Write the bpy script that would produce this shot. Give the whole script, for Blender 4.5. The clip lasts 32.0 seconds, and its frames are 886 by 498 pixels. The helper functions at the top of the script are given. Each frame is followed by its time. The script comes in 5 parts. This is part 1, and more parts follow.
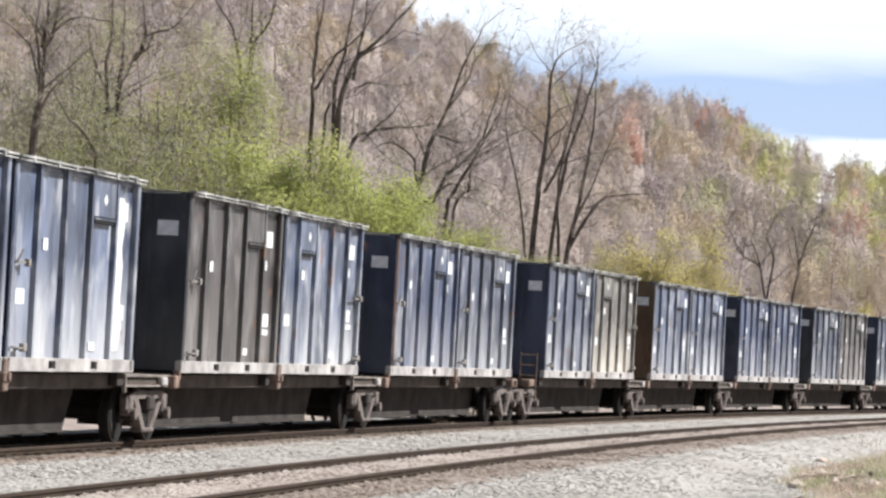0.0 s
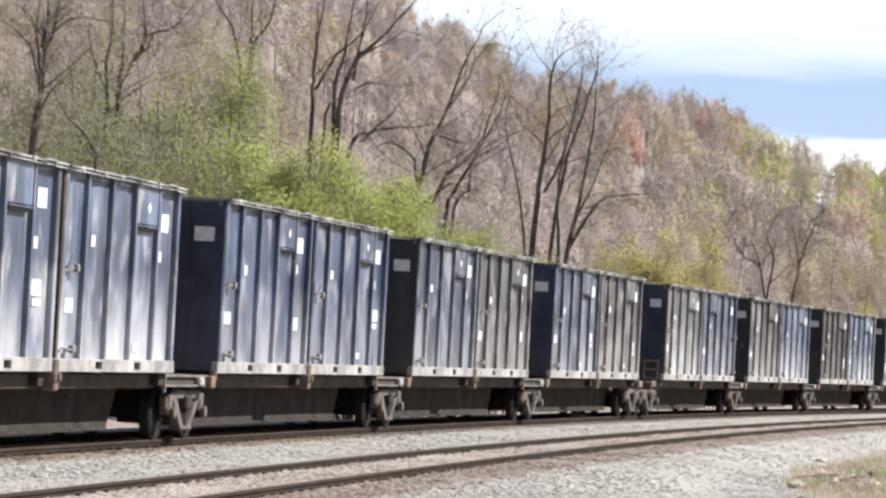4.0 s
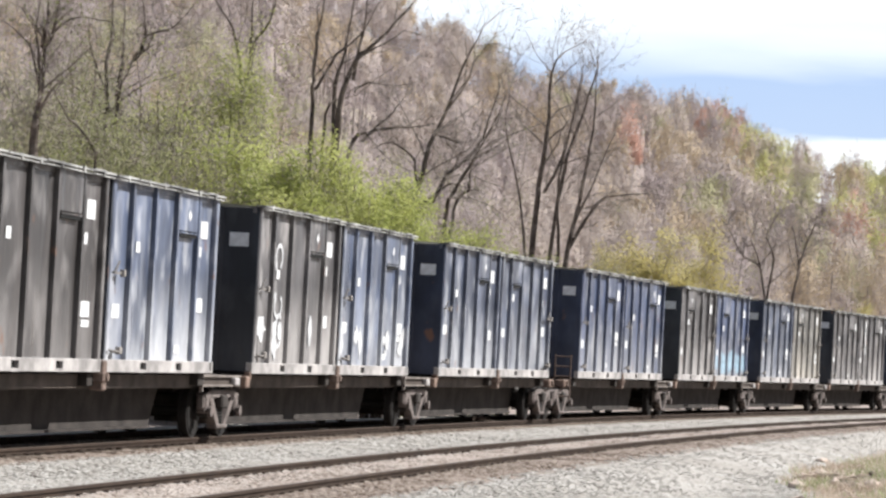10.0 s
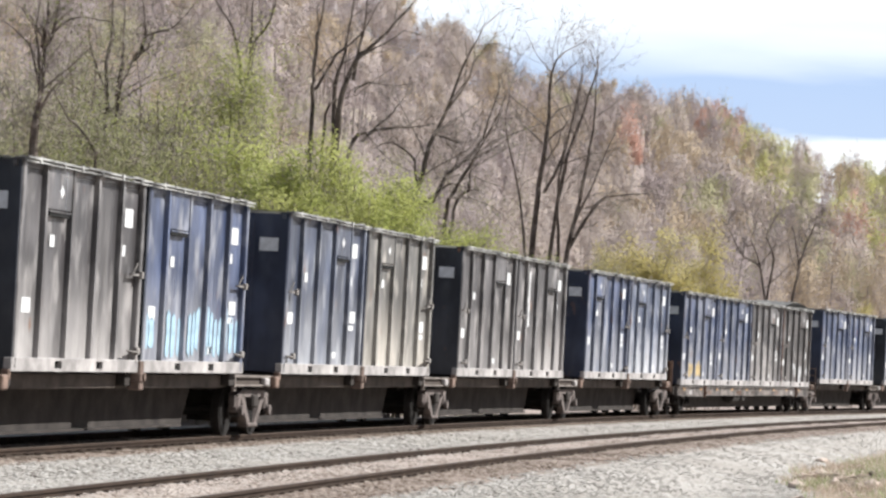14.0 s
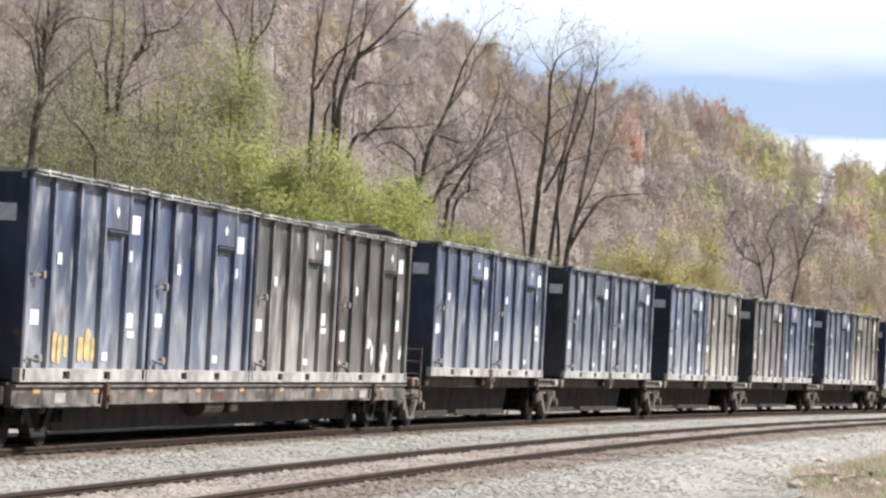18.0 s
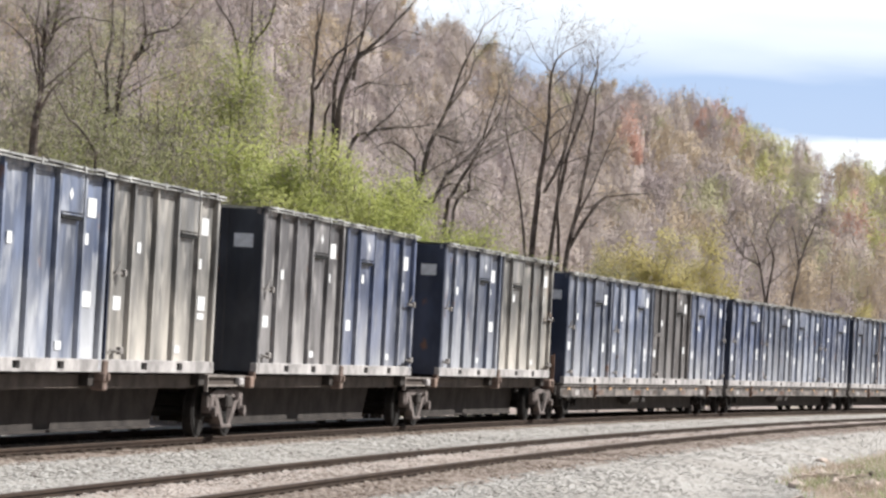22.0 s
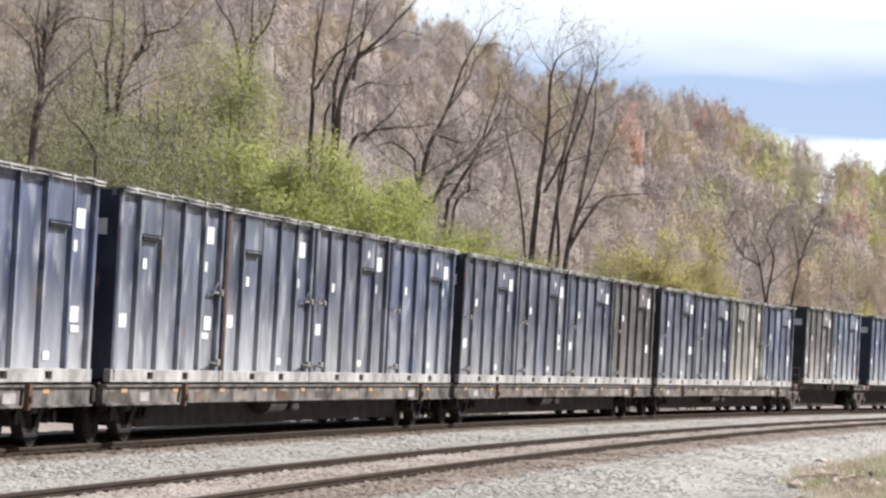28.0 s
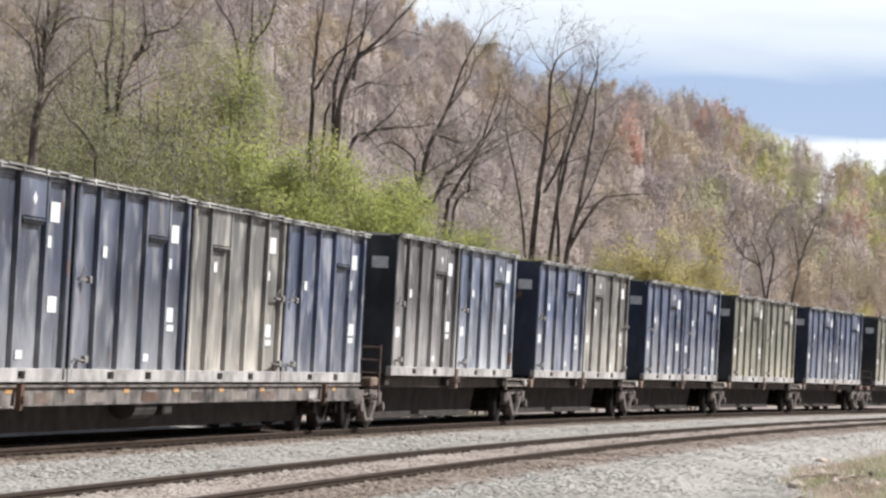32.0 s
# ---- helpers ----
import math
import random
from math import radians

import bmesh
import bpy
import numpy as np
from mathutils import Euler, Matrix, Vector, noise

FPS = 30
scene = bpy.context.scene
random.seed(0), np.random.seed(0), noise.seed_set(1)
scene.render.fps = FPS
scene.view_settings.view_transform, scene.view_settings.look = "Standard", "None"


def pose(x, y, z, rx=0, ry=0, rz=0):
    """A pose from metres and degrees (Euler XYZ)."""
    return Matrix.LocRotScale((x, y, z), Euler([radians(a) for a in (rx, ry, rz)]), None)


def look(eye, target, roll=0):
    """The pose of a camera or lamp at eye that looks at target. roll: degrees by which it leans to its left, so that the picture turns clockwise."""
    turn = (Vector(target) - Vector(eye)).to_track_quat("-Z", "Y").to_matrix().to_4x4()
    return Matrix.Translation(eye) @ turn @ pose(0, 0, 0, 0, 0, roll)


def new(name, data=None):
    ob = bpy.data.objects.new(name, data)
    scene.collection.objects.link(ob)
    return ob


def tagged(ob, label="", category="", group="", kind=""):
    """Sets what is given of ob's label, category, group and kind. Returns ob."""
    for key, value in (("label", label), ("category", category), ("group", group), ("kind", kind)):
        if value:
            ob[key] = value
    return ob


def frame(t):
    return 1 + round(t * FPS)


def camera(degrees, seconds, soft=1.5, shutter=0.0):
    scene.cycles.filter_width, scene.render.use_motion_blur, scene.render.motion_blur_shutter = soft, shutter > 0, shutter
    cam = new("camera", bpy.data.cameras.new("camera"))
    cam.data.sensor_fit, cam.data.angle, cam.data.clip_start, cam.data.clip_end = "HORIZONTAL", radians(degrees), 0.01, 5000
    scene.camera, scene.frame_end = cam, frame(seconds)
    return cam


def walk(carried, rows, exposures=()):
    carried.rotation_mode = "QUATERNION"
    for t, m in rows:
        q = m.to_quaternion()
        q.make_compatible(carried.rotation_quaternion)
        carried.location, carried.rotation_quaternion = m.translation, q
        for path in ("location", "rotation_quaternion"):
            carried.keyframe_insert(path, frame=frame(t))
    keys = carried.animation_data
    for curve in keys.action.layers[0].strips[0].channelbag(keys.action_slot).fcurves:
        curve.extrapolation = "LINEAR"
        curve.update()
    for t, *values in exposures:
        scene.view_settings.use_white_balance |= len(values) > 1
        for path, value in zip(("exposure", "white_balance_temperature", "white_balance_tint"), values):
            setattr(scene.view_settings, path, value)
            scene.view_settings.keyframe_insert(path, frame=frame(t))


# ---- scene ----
# Camera: a fixed telephoto on a tripod beside a double track, z = 0 at the rail heads.
EYE = (0.0, 0.0, 1.671)
PITCH, ROLL = 0.02752, 3.053
cam = camera(14.184, 32.0, soft=2.6)
aim = look(EYE, (0.0, 100.0, 1.671 + 100.0 * math.tan(PITCH)), ROLL)
EXPOSURE = 0.90
walk(cam, [(0.0, aim), (32.0, aim)],
     [(0.0, EXPOSURE), (12.0, EXPOSURE), (19.0, EXPOSURE - 0.05), (25.0, EXPOSURE - 0.07), (30.0, EXPOSURE - 0.12), (32.0, EXPOSURE - 0.22)])

# ---- the line of the railway: a wide curve to the right ----
TRACK_D, TRACK_A, TRACK_K = 80.32, 1.3568, -0.0010425
SPEED, GAIN, T_MID = 15.221, 0.0041, 13.0
NEAR_TRACK = 5.19


def on_line(s, off=0.0):
    """Place and heading at s metres along the train's track, off metres to the camera's side."""
    th = TRACK_A + TRACK_K * s
    x = (math.sin(th) - math.sin(TRACK_A)) / TRACK_K
    y = TRACK_D - (math.cos(th) - math.cos(TRACK_A)) / TRACK_K
    return x + off * math.sin(th), y - off * math.cos(th), th


def to_line(x, y):
    """s and off of a place on the ground."""
    cx = -math.sin(TRACK_A) / TRACK_K
    cy = TRACK_D + math.cos(TRACK_A) / TRACK_K
    dx, dy = x - cx, y - cy
    th = math.atan2(-dx, dy)
    r = math.hypot(dx, dy)
    return (th - TRACK_A) / TRACK_K, r * -1 + abs(1 / TRACK_K)


def travelled(t):
    d = t - T_MID
    return SPEED * d + 0.5 * GAIN * d * d - 0.18


# ---- light: high sun from the far right, thin broken cloud ----
SUN_DIR = Vector((0.988, 0.163, 0.90)).normalized()
world = bpy.data.worlds.new("sky")
scene.world = world
world.use_nodes = True


def sky_nodes():
    nt = world.node_tree
    nt.nodes.clear()
    out = nt.nodes.new("ShaderNodeOutputWorld")
    bg = nt.nodes.new("ShaderNodeBackground")
    sky = nt.nodes.new("ShaderNodeTexSky")
    sky.sky_type, sky.sun_disc = "NISHITA", False
    sky.sun_elevation = math.asin(SUN_DIR.z)
    sky.sun_rotation = math.atan2(SUN_DIR.x, SUN_DIR.y)
    sky.air_density, sky.dust_density = 1.0, 0.4
    # layered stratus: white veil, a blue-grey gap low over the hill, white again at the horizon
    co = nt.nodes.new("ShaderNodeTexCoord")
    mp = nt.nodes.new("ShaderNodeMapping")
    mp.inputs["Scale"].default_value = (9.0, 9.0, 60.0)
    nz = nt.nodes.new("ShaderNodeTexNoise")
    nz.inputs["Scale"].default_value, nz.inputs["Detail"].default_value = 1.0, 5.0
    sep = nt.nodes.new("ShaderNodeSeparateXYZ")
    off = nt.nodes.new("ShaderNodeMath")
    off.operation = "MULTIPLY_ADD"
    off.inputs[1].default_value = 0.030
    ramp = nt.nodes.new("ShaderNodeValToRGB")
    e = ramp.color_ramp.elements
    e[0].position, e[0].color = 0.079, (1, 1, 1, 1)
    e[1].position, e[1].color = 1.0, (0.1, 0.1, 0.1, 1)
    for at, v in ((0.082, 0.15), (0.094, 0.12), (0.102, 0.5), (0.116, 0.92), (0.15, 0.8), (0.22, 0.3), (0.4, 0.12)):
        e.new(at).color = (v, v, v, 1)
    mix = nt.nodes.new("ShaderNodeMix")
    mix.data_type = "RGBA"
    mix.inputs["B"].default_value = (18.2, 19.0, 19.6, 1)
    nt.links.new(co.outputs["Generated"], mp.inputs["Vector"])
    nt.links.new(mp.outputs["Vector"], nz.inputs["Vector"])
    nt.links.new(co.outputs["Generated"], sep.inputs[0])
    nt.links.new(nz.outputs["Fac"], off.inputs[0])
    nt.links.new(sep.outputs["Z"], off.inputs[2])
    nt.links.new(off.outputs[0], ramp.inputs["Fac"])
    nt.links.new(ramp.outputs["Color"], mix.inputs["Factor"])
    # clear sky: the deep blue of the gap between the cloud decks
    clear = nt.nodes.new("ShaderNodeMix")
    clear.data_type = "RGBA"
    gap = nt.nodes.new("ShaderNodeMapRange")
    gap.inputs["From Min"].default_value, gap.inputs["From Max"].default_value = 0.12, 0.25
    gap.inputs["To Min"].default_value, gap.inputs["To Max"].default_value = 0.6, 0.0
    nt.links.new(sep.outputs["Z"], gap.inputs["Value"])
    nt.links.new(gap.outputs["Result"], clear.inputs["Factor"])
    clear.inputs["B"].default_value = (8.0, 11.6, 19.5, 1)
    nt.links.new(sky.outputs["Color"], clear.inputs["A"])
    nt.links.new(clear.outputs["Result"], mix.inputs["A"])
    nt.links.new(mix.outputs["Result"], bg.inputs["Color"])
    bg.inputs["Strength"].default_value = 0.036
    nt.links.new(bg.outputs["Background"], out.inputs["Surface"])


sky_nodes()
sun = new("sun", bpy.data.lights.new("sun", "SUN"))
sun.data.energy, sun.data.angle, sun.data.color = 5.0, radians(0.8), (1.0, 0.99, 0.96)
sun.matrix_world = look(SUN_DIR * 300, (0, 0, 0))


# ---- materials ----
def base_mat(name, rough=0.8, metal=0.0):
    m = bpy.data.materials.new(name)
    m.use_nodes = True
    nt = m.node_tree
    b = nt.nodes["Principled BSDF"]
    b.inputs["Roughness"].default_value, b.inputs["Metallic"].default_value = rough, metal
    if rough >= 0.8:
        b.inputs["Specular IOR Level"].default_value = 0.2
    return m, nt, b


def add_noise(nt, scale, detail=4.0, stretch=None, coord="Object"):
    co = nt.nodes.new("ShaderNodeTexCoord")
    n = nt.nodes.new("ShaderNodeTexNoise")
    n.inputs["Scale"].default_value, n.inputs["Detail"].default_value = scale, detail
    if stretch:
        mp = nt.nodes.new("ShaderNodeMapping")
        mp.inputs["Scale"].default_value = stretch
        nt.links.new(co.outputs[coord], mp.inputs["Vector"])
        nt.links.new(mp.outputs["Vector"], n.inputs["Vector"])
    else:
        nt.links.new(co.outputs[coord], n.inputs["Vector"])
    return n


def add_ramp(nt, src, stops):
    r = nt.nodes.new("ShaderNodeValToRGB")
    e = r.color_ramp.elements
    e[0].position, e[0].color = stops[0][0], (*stops[0][1], 1)
    e[1].position, e[1].color = stops[-1][0], (*stops[-1][1], 1)
    for p, c in stops[1:-1]:
        e.new(p).color = (*c, 1)
    nt.links.new(src, r.inputs["Fac"])
    return r


def add_mix(nt, fac, a, b, kind="MIX"):
    m = nt.nodes.new("ShaderNodeMix")
    m.data_type, m.blend_type = "RGBA", kind
    for key, v in (("Factor", fac), ("A", a), ("B", b)):
        if isinstance(v, (int, float)):
            m.inputs[key].default_value = v
        elif isinstance(v, tuple):
            m.inputs[key].default_value = (*v, 1)
        else:
            nt.links.new(v, m.inputs[key])
    return m.outputs["Result"]


def add_bump(nt, b, src, strength=0.3, dist=0.02):
    bp = nt.nodes.new("ShaderNodeBump")
    bp.inputs["Strength"].default_value, bp.inputs["Distance"].default_value = strength, dist
    nt.links.new(src, bp.inputs["Height"])
    nt.links.new(bp.outputs["Normal"], b.inputs["Normal"])


def plain(name, color, rough=0.7, metal=0.0, vary=0.25, scale=6.0, bump=0.15):
    """Paint or metal with mottling at two scales."""
    m, nt, b = base_mat(name, rough, metal)
    n1, n2 = add_noise(nt, scale), add_noise(nt, scale * 7, 2)
    dark = tuple(c * (1 - vary) for c in color)
    lite = tuple(min(1, c * (1 + vary)) for c in color)
    c1 = add_ramp(nt, n1.outputs["Fac"], [(0.3, dark), (0.7, lite)]).outputs["Color"]
    c2 = add_ramp(nt, n2.outputs["Fac"], [(0.3, (0.75,) * 3), (0.7, (1.15,) * 3)]).outputs["Color"]
    nt.links.new(add_mix(nt, 0.6, c1, c2, "MULTIPLY"), b.inputs["Base Color"])
    add_bump(nt, b, n2.outputs["Fac"], bump, 0.01)
    return m


def paint(name, color, dust, amount=0.5, rough=0.36):
    """Weathered container paint: faded blotches, vertical streaks, road dust with painted low glare, rust spots; each
    container differs.
    """
    m, nt, b = base_mat(name, rough)
    color = tuple(0.64 * v for v in color)
    dust = tuple(0.92 * v for v in dust)
    info = nt.nodes.new("ShaderNodeObjectInfo")
    co = nt.nodes.new("ShaderNodeTexCoord")
    add = nt.nodes.new("ShaderNodeVectorMath")
    add.operation = "ADD"
    mul = nt.nodes.new("ShaderNodeVectorMath")
    mul.operation = "SCALE"
    comb = nt.nodes.new("ShaderNodeCombineXYZ")
    for i in range(3):
        nt.links.new(info.outputs["Random"], comb.inputs[i])
    nt.links.new(comb.outputs[0], mul.inputs[0])
    mul.inputs["Scale"].default_value = 37.0
    nt.links.new(co.outputs["Object"], add.inputs[0])
    nt.links.new(mul.outputs[0], add.inputs[1])

    def noise_at(scale, detail, stretch):
        mp = nt.nodes.new("ShaderNodeMapping")
        mp.inputs["Scale"].default_value = stretch
        n = nt.nodes.new("ShaderNodeTexNoise")
        n.inputs["Scale"].default_value, n.inputs["Detail"].default_value = scale, detail
        nt.links.new(add.outputs[0], mp.inputs["Vector"])
        nt.links.new(mp.outputs["Vector"], n.inputs["Vector"])
        return n.outputs["Fac"]

    blot = noise_at(1.1, 3, (1, 1, 0.6))
    streak = noise_at(2.6, 3, (1.5, 1.5, 0.16))
    fine = noise_at(9.0, 3, (1, 1, 0.6))
    rust = noise_at(2.6, 6, (1, 1, 0.7))
    c = add_ramp(nt, blot, [(0.3, tuple(x * 0.55 for x in color)), (0.5, color), (0.70, tuple(min(1, x * 1.75 + 0.02) for x in color))]).outputs["Color"]
    f = add_ramp(nt, streak, [(0.48, (0, 0, 0)), (0.72, (amount * 0.30,) * 3)]).outputs["Color"]
    c = add_mix(nt, f, c, dust)
    scuff = add_ramp(nt, noise_at(2.4, 6, (1, 1, 0.55)), [(0.52, (0, 0, 0)), (0.70, (0.6,) * 3)]).outputs["Color"]
    c = add_mix(nt, scuff, c, dust)
    # wheel-thrown dust lies thicker low on the walls; glare is painted in with it
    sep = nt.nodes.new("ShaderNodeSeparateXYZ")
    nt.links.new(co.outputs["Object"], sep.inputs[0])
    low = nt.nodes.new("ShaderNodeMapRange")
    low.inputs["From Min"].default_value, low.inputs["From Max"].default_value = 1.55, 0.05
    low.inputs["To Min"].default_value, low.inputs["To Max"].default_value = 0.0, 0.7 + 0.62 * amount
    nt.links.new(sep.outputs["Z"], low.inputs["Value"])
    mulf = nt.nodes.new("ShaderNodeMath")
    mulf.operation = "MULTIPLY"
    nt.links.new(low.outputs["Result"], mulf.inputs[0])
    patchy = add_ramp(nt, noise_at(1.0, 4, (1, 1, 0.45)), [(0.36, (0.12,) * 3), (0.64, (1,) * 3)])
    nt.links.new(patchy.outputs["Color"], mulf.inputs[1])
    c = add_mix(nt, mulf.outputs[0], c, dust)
    r = add_ramp(nt, rust, [(0.66, (0, 0, 0)), (0.74, (0.8,) * 3)]).outputs["Color"]
    c = add_mix(nt, r, c, (0.16, 0.075, 0.04))
    g = add_ramp(nt, fine, [(0.3, (0.86,) * 3), (0.7, (1.08,) * 3)]).outputs["Color"]
    nt.links.new(add_mix(nt, 0.7, c, g, "MULTIPLY"), b.inputs["Base Color"])
    rr = add_ramp(nt, streak, [(0.3, (rough - 0.1,) * 3), (0.7, (rough + 0.25,) * 3)])
    nt.links.new(rr.outputs["Color"], b.inputs["Roughness"])
    add_bump(nt, b, blot, 0.35, 0.05)
    return m


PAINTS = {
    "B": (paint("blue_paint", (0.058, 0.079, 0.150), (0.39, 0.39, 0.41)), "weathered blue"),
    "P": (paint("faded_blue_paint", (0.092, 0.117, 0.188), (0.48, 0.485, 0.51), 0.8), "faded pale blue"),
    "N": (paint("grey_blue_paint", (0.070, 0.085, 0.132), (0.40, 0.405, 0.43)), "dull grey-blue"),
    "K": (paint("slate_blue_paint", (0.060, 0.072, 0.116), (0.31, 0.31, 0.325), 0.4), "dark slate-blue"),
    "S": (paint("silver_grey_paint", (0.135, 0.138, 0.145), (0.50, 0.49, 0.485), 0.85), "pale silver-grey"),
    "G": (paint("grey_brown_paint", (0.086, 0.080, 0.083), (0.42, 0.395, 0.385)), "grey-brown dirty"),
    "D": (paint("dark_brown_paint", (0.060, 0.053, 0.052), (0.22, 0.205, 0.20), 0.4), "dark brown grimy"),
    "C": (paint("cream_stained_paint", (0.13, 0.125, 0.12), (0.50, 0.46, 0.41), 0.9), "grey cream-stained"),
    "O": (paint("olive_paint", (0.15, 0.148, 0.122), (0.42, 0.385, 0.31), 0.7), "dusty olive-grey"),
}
# End walls' navy and black are set darker to deepen the shade on them.
M_NAVY = paint("end_wall_shaded_navy", (0.016, 0.027, 0.065), (0.045, 0.052, 0.08), 0.2, 0.5)
M_BLACK = paint("end_wall_shaded_black", (0.013, 0.017, 0.028), (0.05, 0.052, 0.06), 0.3, 0.5)
M_BROWN = paint("rust_brown_end_paint", (0.11, 0.062, 0.03), (0.14, 0.09, 0.06), 0.3)
M_POST = plain("rusty_post", (0.085, 0.05, 0.036), 0.8, 0, 0.5, 4.0)
M_RAIL = plain("dusty_frame_paint", (0.29, 0.27, 0.262), 0.7, 0, 0.45, 2.2)
M_LID = plain("lid_mesh_metal", (0.28, 0.275, 0.265), 0.6, 0.1, 0.7, 2.6)
# Near-black for sheets that stand in for shade in pockets and under hatches.
M_SHADE = plain("black_shade", (0.01, 0.01, 0.01), 0.9, 0, 0.1)
M_WHITE = plain("white_placard", (0.56, 0.56, 0.565), 0.6, 0, 0.12, 4.0)
M_SPRAY = plain("white_spray", (0.46, 0.46, 0.47), 0.7, 0, 0.3, 3.0)
M_GREYP = plain("grey_placard", (0.52, 0.54, 0.57), 0.6, 0, 0.15, 8.0)
M_LATCH = plain("rusty_latch_steel", (0.17, 0.155, 0.145), 0.7, 0.2, 0.4)
M_UNDER = plain("grimy_underframe", (0.04, 0.034, 0.031), 0.9, 0, 0.4, 2.5)
M_SILL = plain("brown_side_sill", (0.075, 0.06, 0.052), 0.85, 0, 0.4, 2.0)
M_TRUCK = plain("dusty_cast_steel", (0.12, 0.10, 0.093), 0.85, 0, 0.35, 4.0)
M_WHEEL = plain("wheel_steel", (0.018, 0.016, 0.015), 0.8, 0.1, 0.3, 5.0)
M_PLAT = plain("dusty_platform_steel", (0.18, 0.155, 0.14), 0.8, 0, 0.35, 3.0)
M_ORANGE = plain("orange_rusty_paint", (0.16, 0.105, 0.08), 0.75, 0, 0.45, 5.0)
M_RUST = plain("red_rust_bracket", (0.13, 0.095, 0.08), 0.85, 0, 0.4, 6.0)
M_FLAT = plain("worn_flatcar_paint", (0.12, 0.105, 0.098), 0.8, 0, 0.85, 2.2)
M_REFLECT = plain("amber_reflector", (0.42, 0.24, 0.10), 0.5, 0, 0.2, 9.0)
M_CYAN = plain("cyan_spray", (0.27, 0.39, 0.48), 0.7, 0, 0.3, 4.0)
M_YELLOW = plain("yellow_spray", (0.42, 0.31, 0.15), 0.7, 0, 0.35, 4.0)
M_STEEL = plain("rail_steel", (0.038, 0.025, 0.018), 0.85, 0.0, 0.3, 2.0)
M_SHINE = plain("rail_head_steel", (0.12, 0.09, 0.075), 0.6, 0.2, 0.1, 2.0)
M_TIE = plain("creosoted_timber", (0.17, 0.135, 0.11), 0.9, 0, 0.4, 3.0)


def ballast_mat(name, lo, mid, hi):
    m, nt, b = base_mat(name, 0.95)
    co = nt.nodes.new("ShaderNodeTexCoord")
    v = nt.nodes.new("ShaderNodeTexVoronoi")
    v.inputs["Scale"].default_value = 9.0
    nt.links.new(co.outputs["Object"], v.inputs["Vector"])
    sep = nt.nodes.new("ShaderNodeSeparateColor")
    nt.links.new(v.outputs["Color"], sep.inputs["Color"])
    c = add_ramp(nt, sep.outputs[0], [(0.0, lo), (0.45, mid), (1.0, hi)]).outputs["Color"]
    n = add_noise(nt, 0.5, 5)
    c2 = add_ramp(nt, n.outputs["Fac"], [(0.3, (0.78, 0.75, 0.72)), (0.7, (1.1, 1.1, 1.12))]).outputs["Color"]
    nt.links.new(add_mix(nt, 0.8, c, c2, "MULTIPLY"), b.inputs["Base Color"])
    add_bump(nt, b, v.outputs["Distance"], 0.3, 0.03)
    return m


M_BALLAST = ballast_mat("grey_ballast", (0.25, 0.23, 0.207), (0.34, 0.32, 0.295), (0.41, 0.39, 0.365))
M_BROWNBED = ballast_mat("rusty_ballast", (0.14, 0.105, 0.085), (0.22, 0.178, 0.15), (0.30, 0.25, 0.215))
M_DUSTBED = ballast_mat("dusty_track_bed", (0.22, 0.175, 0.15), (0.33, 0.28, 0.25), (0.42, 0.365, 0.33))


def stone_mat(name, stops, patchy=0.0):
    m, nt, b = base_mat(name, 0.95)
    b.inputs["Specular IOR Level"].default_value = 0.15
    g = nt.nodes.new("ShaderNodeNewGeometry")
    fac = g.outputs["Random Per Island"]
    if patchy:
        # neighbouring pieces share a tint, with a little scatter from one to the next
        n = add_noise(nt, patchy, 2.0)
        mr = nt.nodes.new("ShaderNodeMapRange")
        mr.inputs["From Min"].default_value, mr.inputs["From Max"].default_value = 0.3, 0.7
        nt.links.new(n.outputs["Fac"], mr.inputs["Value"])
        ma = nt.nodes.new("ShaderNodeMix")
        ma.inputs["Factor"].default_value = 0.3
        nt.links.new(mr.outputs["Result"], ma.inputs["A"])
        nt.links.new(fac, ma.inputs["B"])
        fac = ma.outputs["Result"]
    c = add_ramp(nt, fac, stops).outputs["Color"]
    nt.links.new(c, b.inputs["Base Color"])
    return m


M_STONE = stone_mat("loose_ballast_stone", [(0.0, (0.11, 0.09, 0.08)), (0.07, (0.28, 0.262, 0.24)), (0.7, (0.345, 0.327, 0.303)), (1.0, (0.41, 0.39, 0.367))])
M_STONE_B = stone_mat("rusty_stone", [(0.0, (0.10, 0.07, 0.055)), (0.5, (0.215, 0.172, 0.145)), (1.0, (0.33, 0.28, 0.24))])


def island_mat(name, stops, rough=0.8, patchy=0.0):
    m = stone_mat(name, stops, patchy)
    b = m.node_tree.nodes["Principled BSDF"]
    b.inputs["Roughness"].default_value = rough
    return m


# ---- mesh helpers ----
def mesh_from(name, verts, faces, mats, smooth=False, idx=None):
    me = bpy.data.meshes.new(name)
    me.from_pydata(verts if isinstance(verts, list) else verts.tolist(), [], faces if isinstance(faces, list) else faces.tolist())
    for m in mats:
        me.materials.append(m)
    if idx is not None:
        me.polygons.foreach_set("material_index", np.asarray(idx, dtype=np.int32))
    if smooth:
        me.polygons.foreach_set("use_smooth", np.ones(len(me.polygons), dtype=bool))
    me.update()
    return me


def piece(name, me, parent, at=(0, 0, 0), label="", rz=0.0):
    """Links a mesh as one part under a thing or a part."""
    ob = new(name, me)
    ob.parent = parent
    ob.location = at
    ob.rotation_euler = (0, 0, rz)
    if label:
        ob["label"] = label
    return ob


def part(name, bm, material, parent, label="", smooth=False):
    me = bpy.data.meshes.new(name)
    bm.to_mesh(me)
    bm.free()
    me.materials.append(material)
    if smooth:
        for p in me.polygons:
            p.use_smooth = True
    return piece(name, me, parent, (0, 0, 0), label)


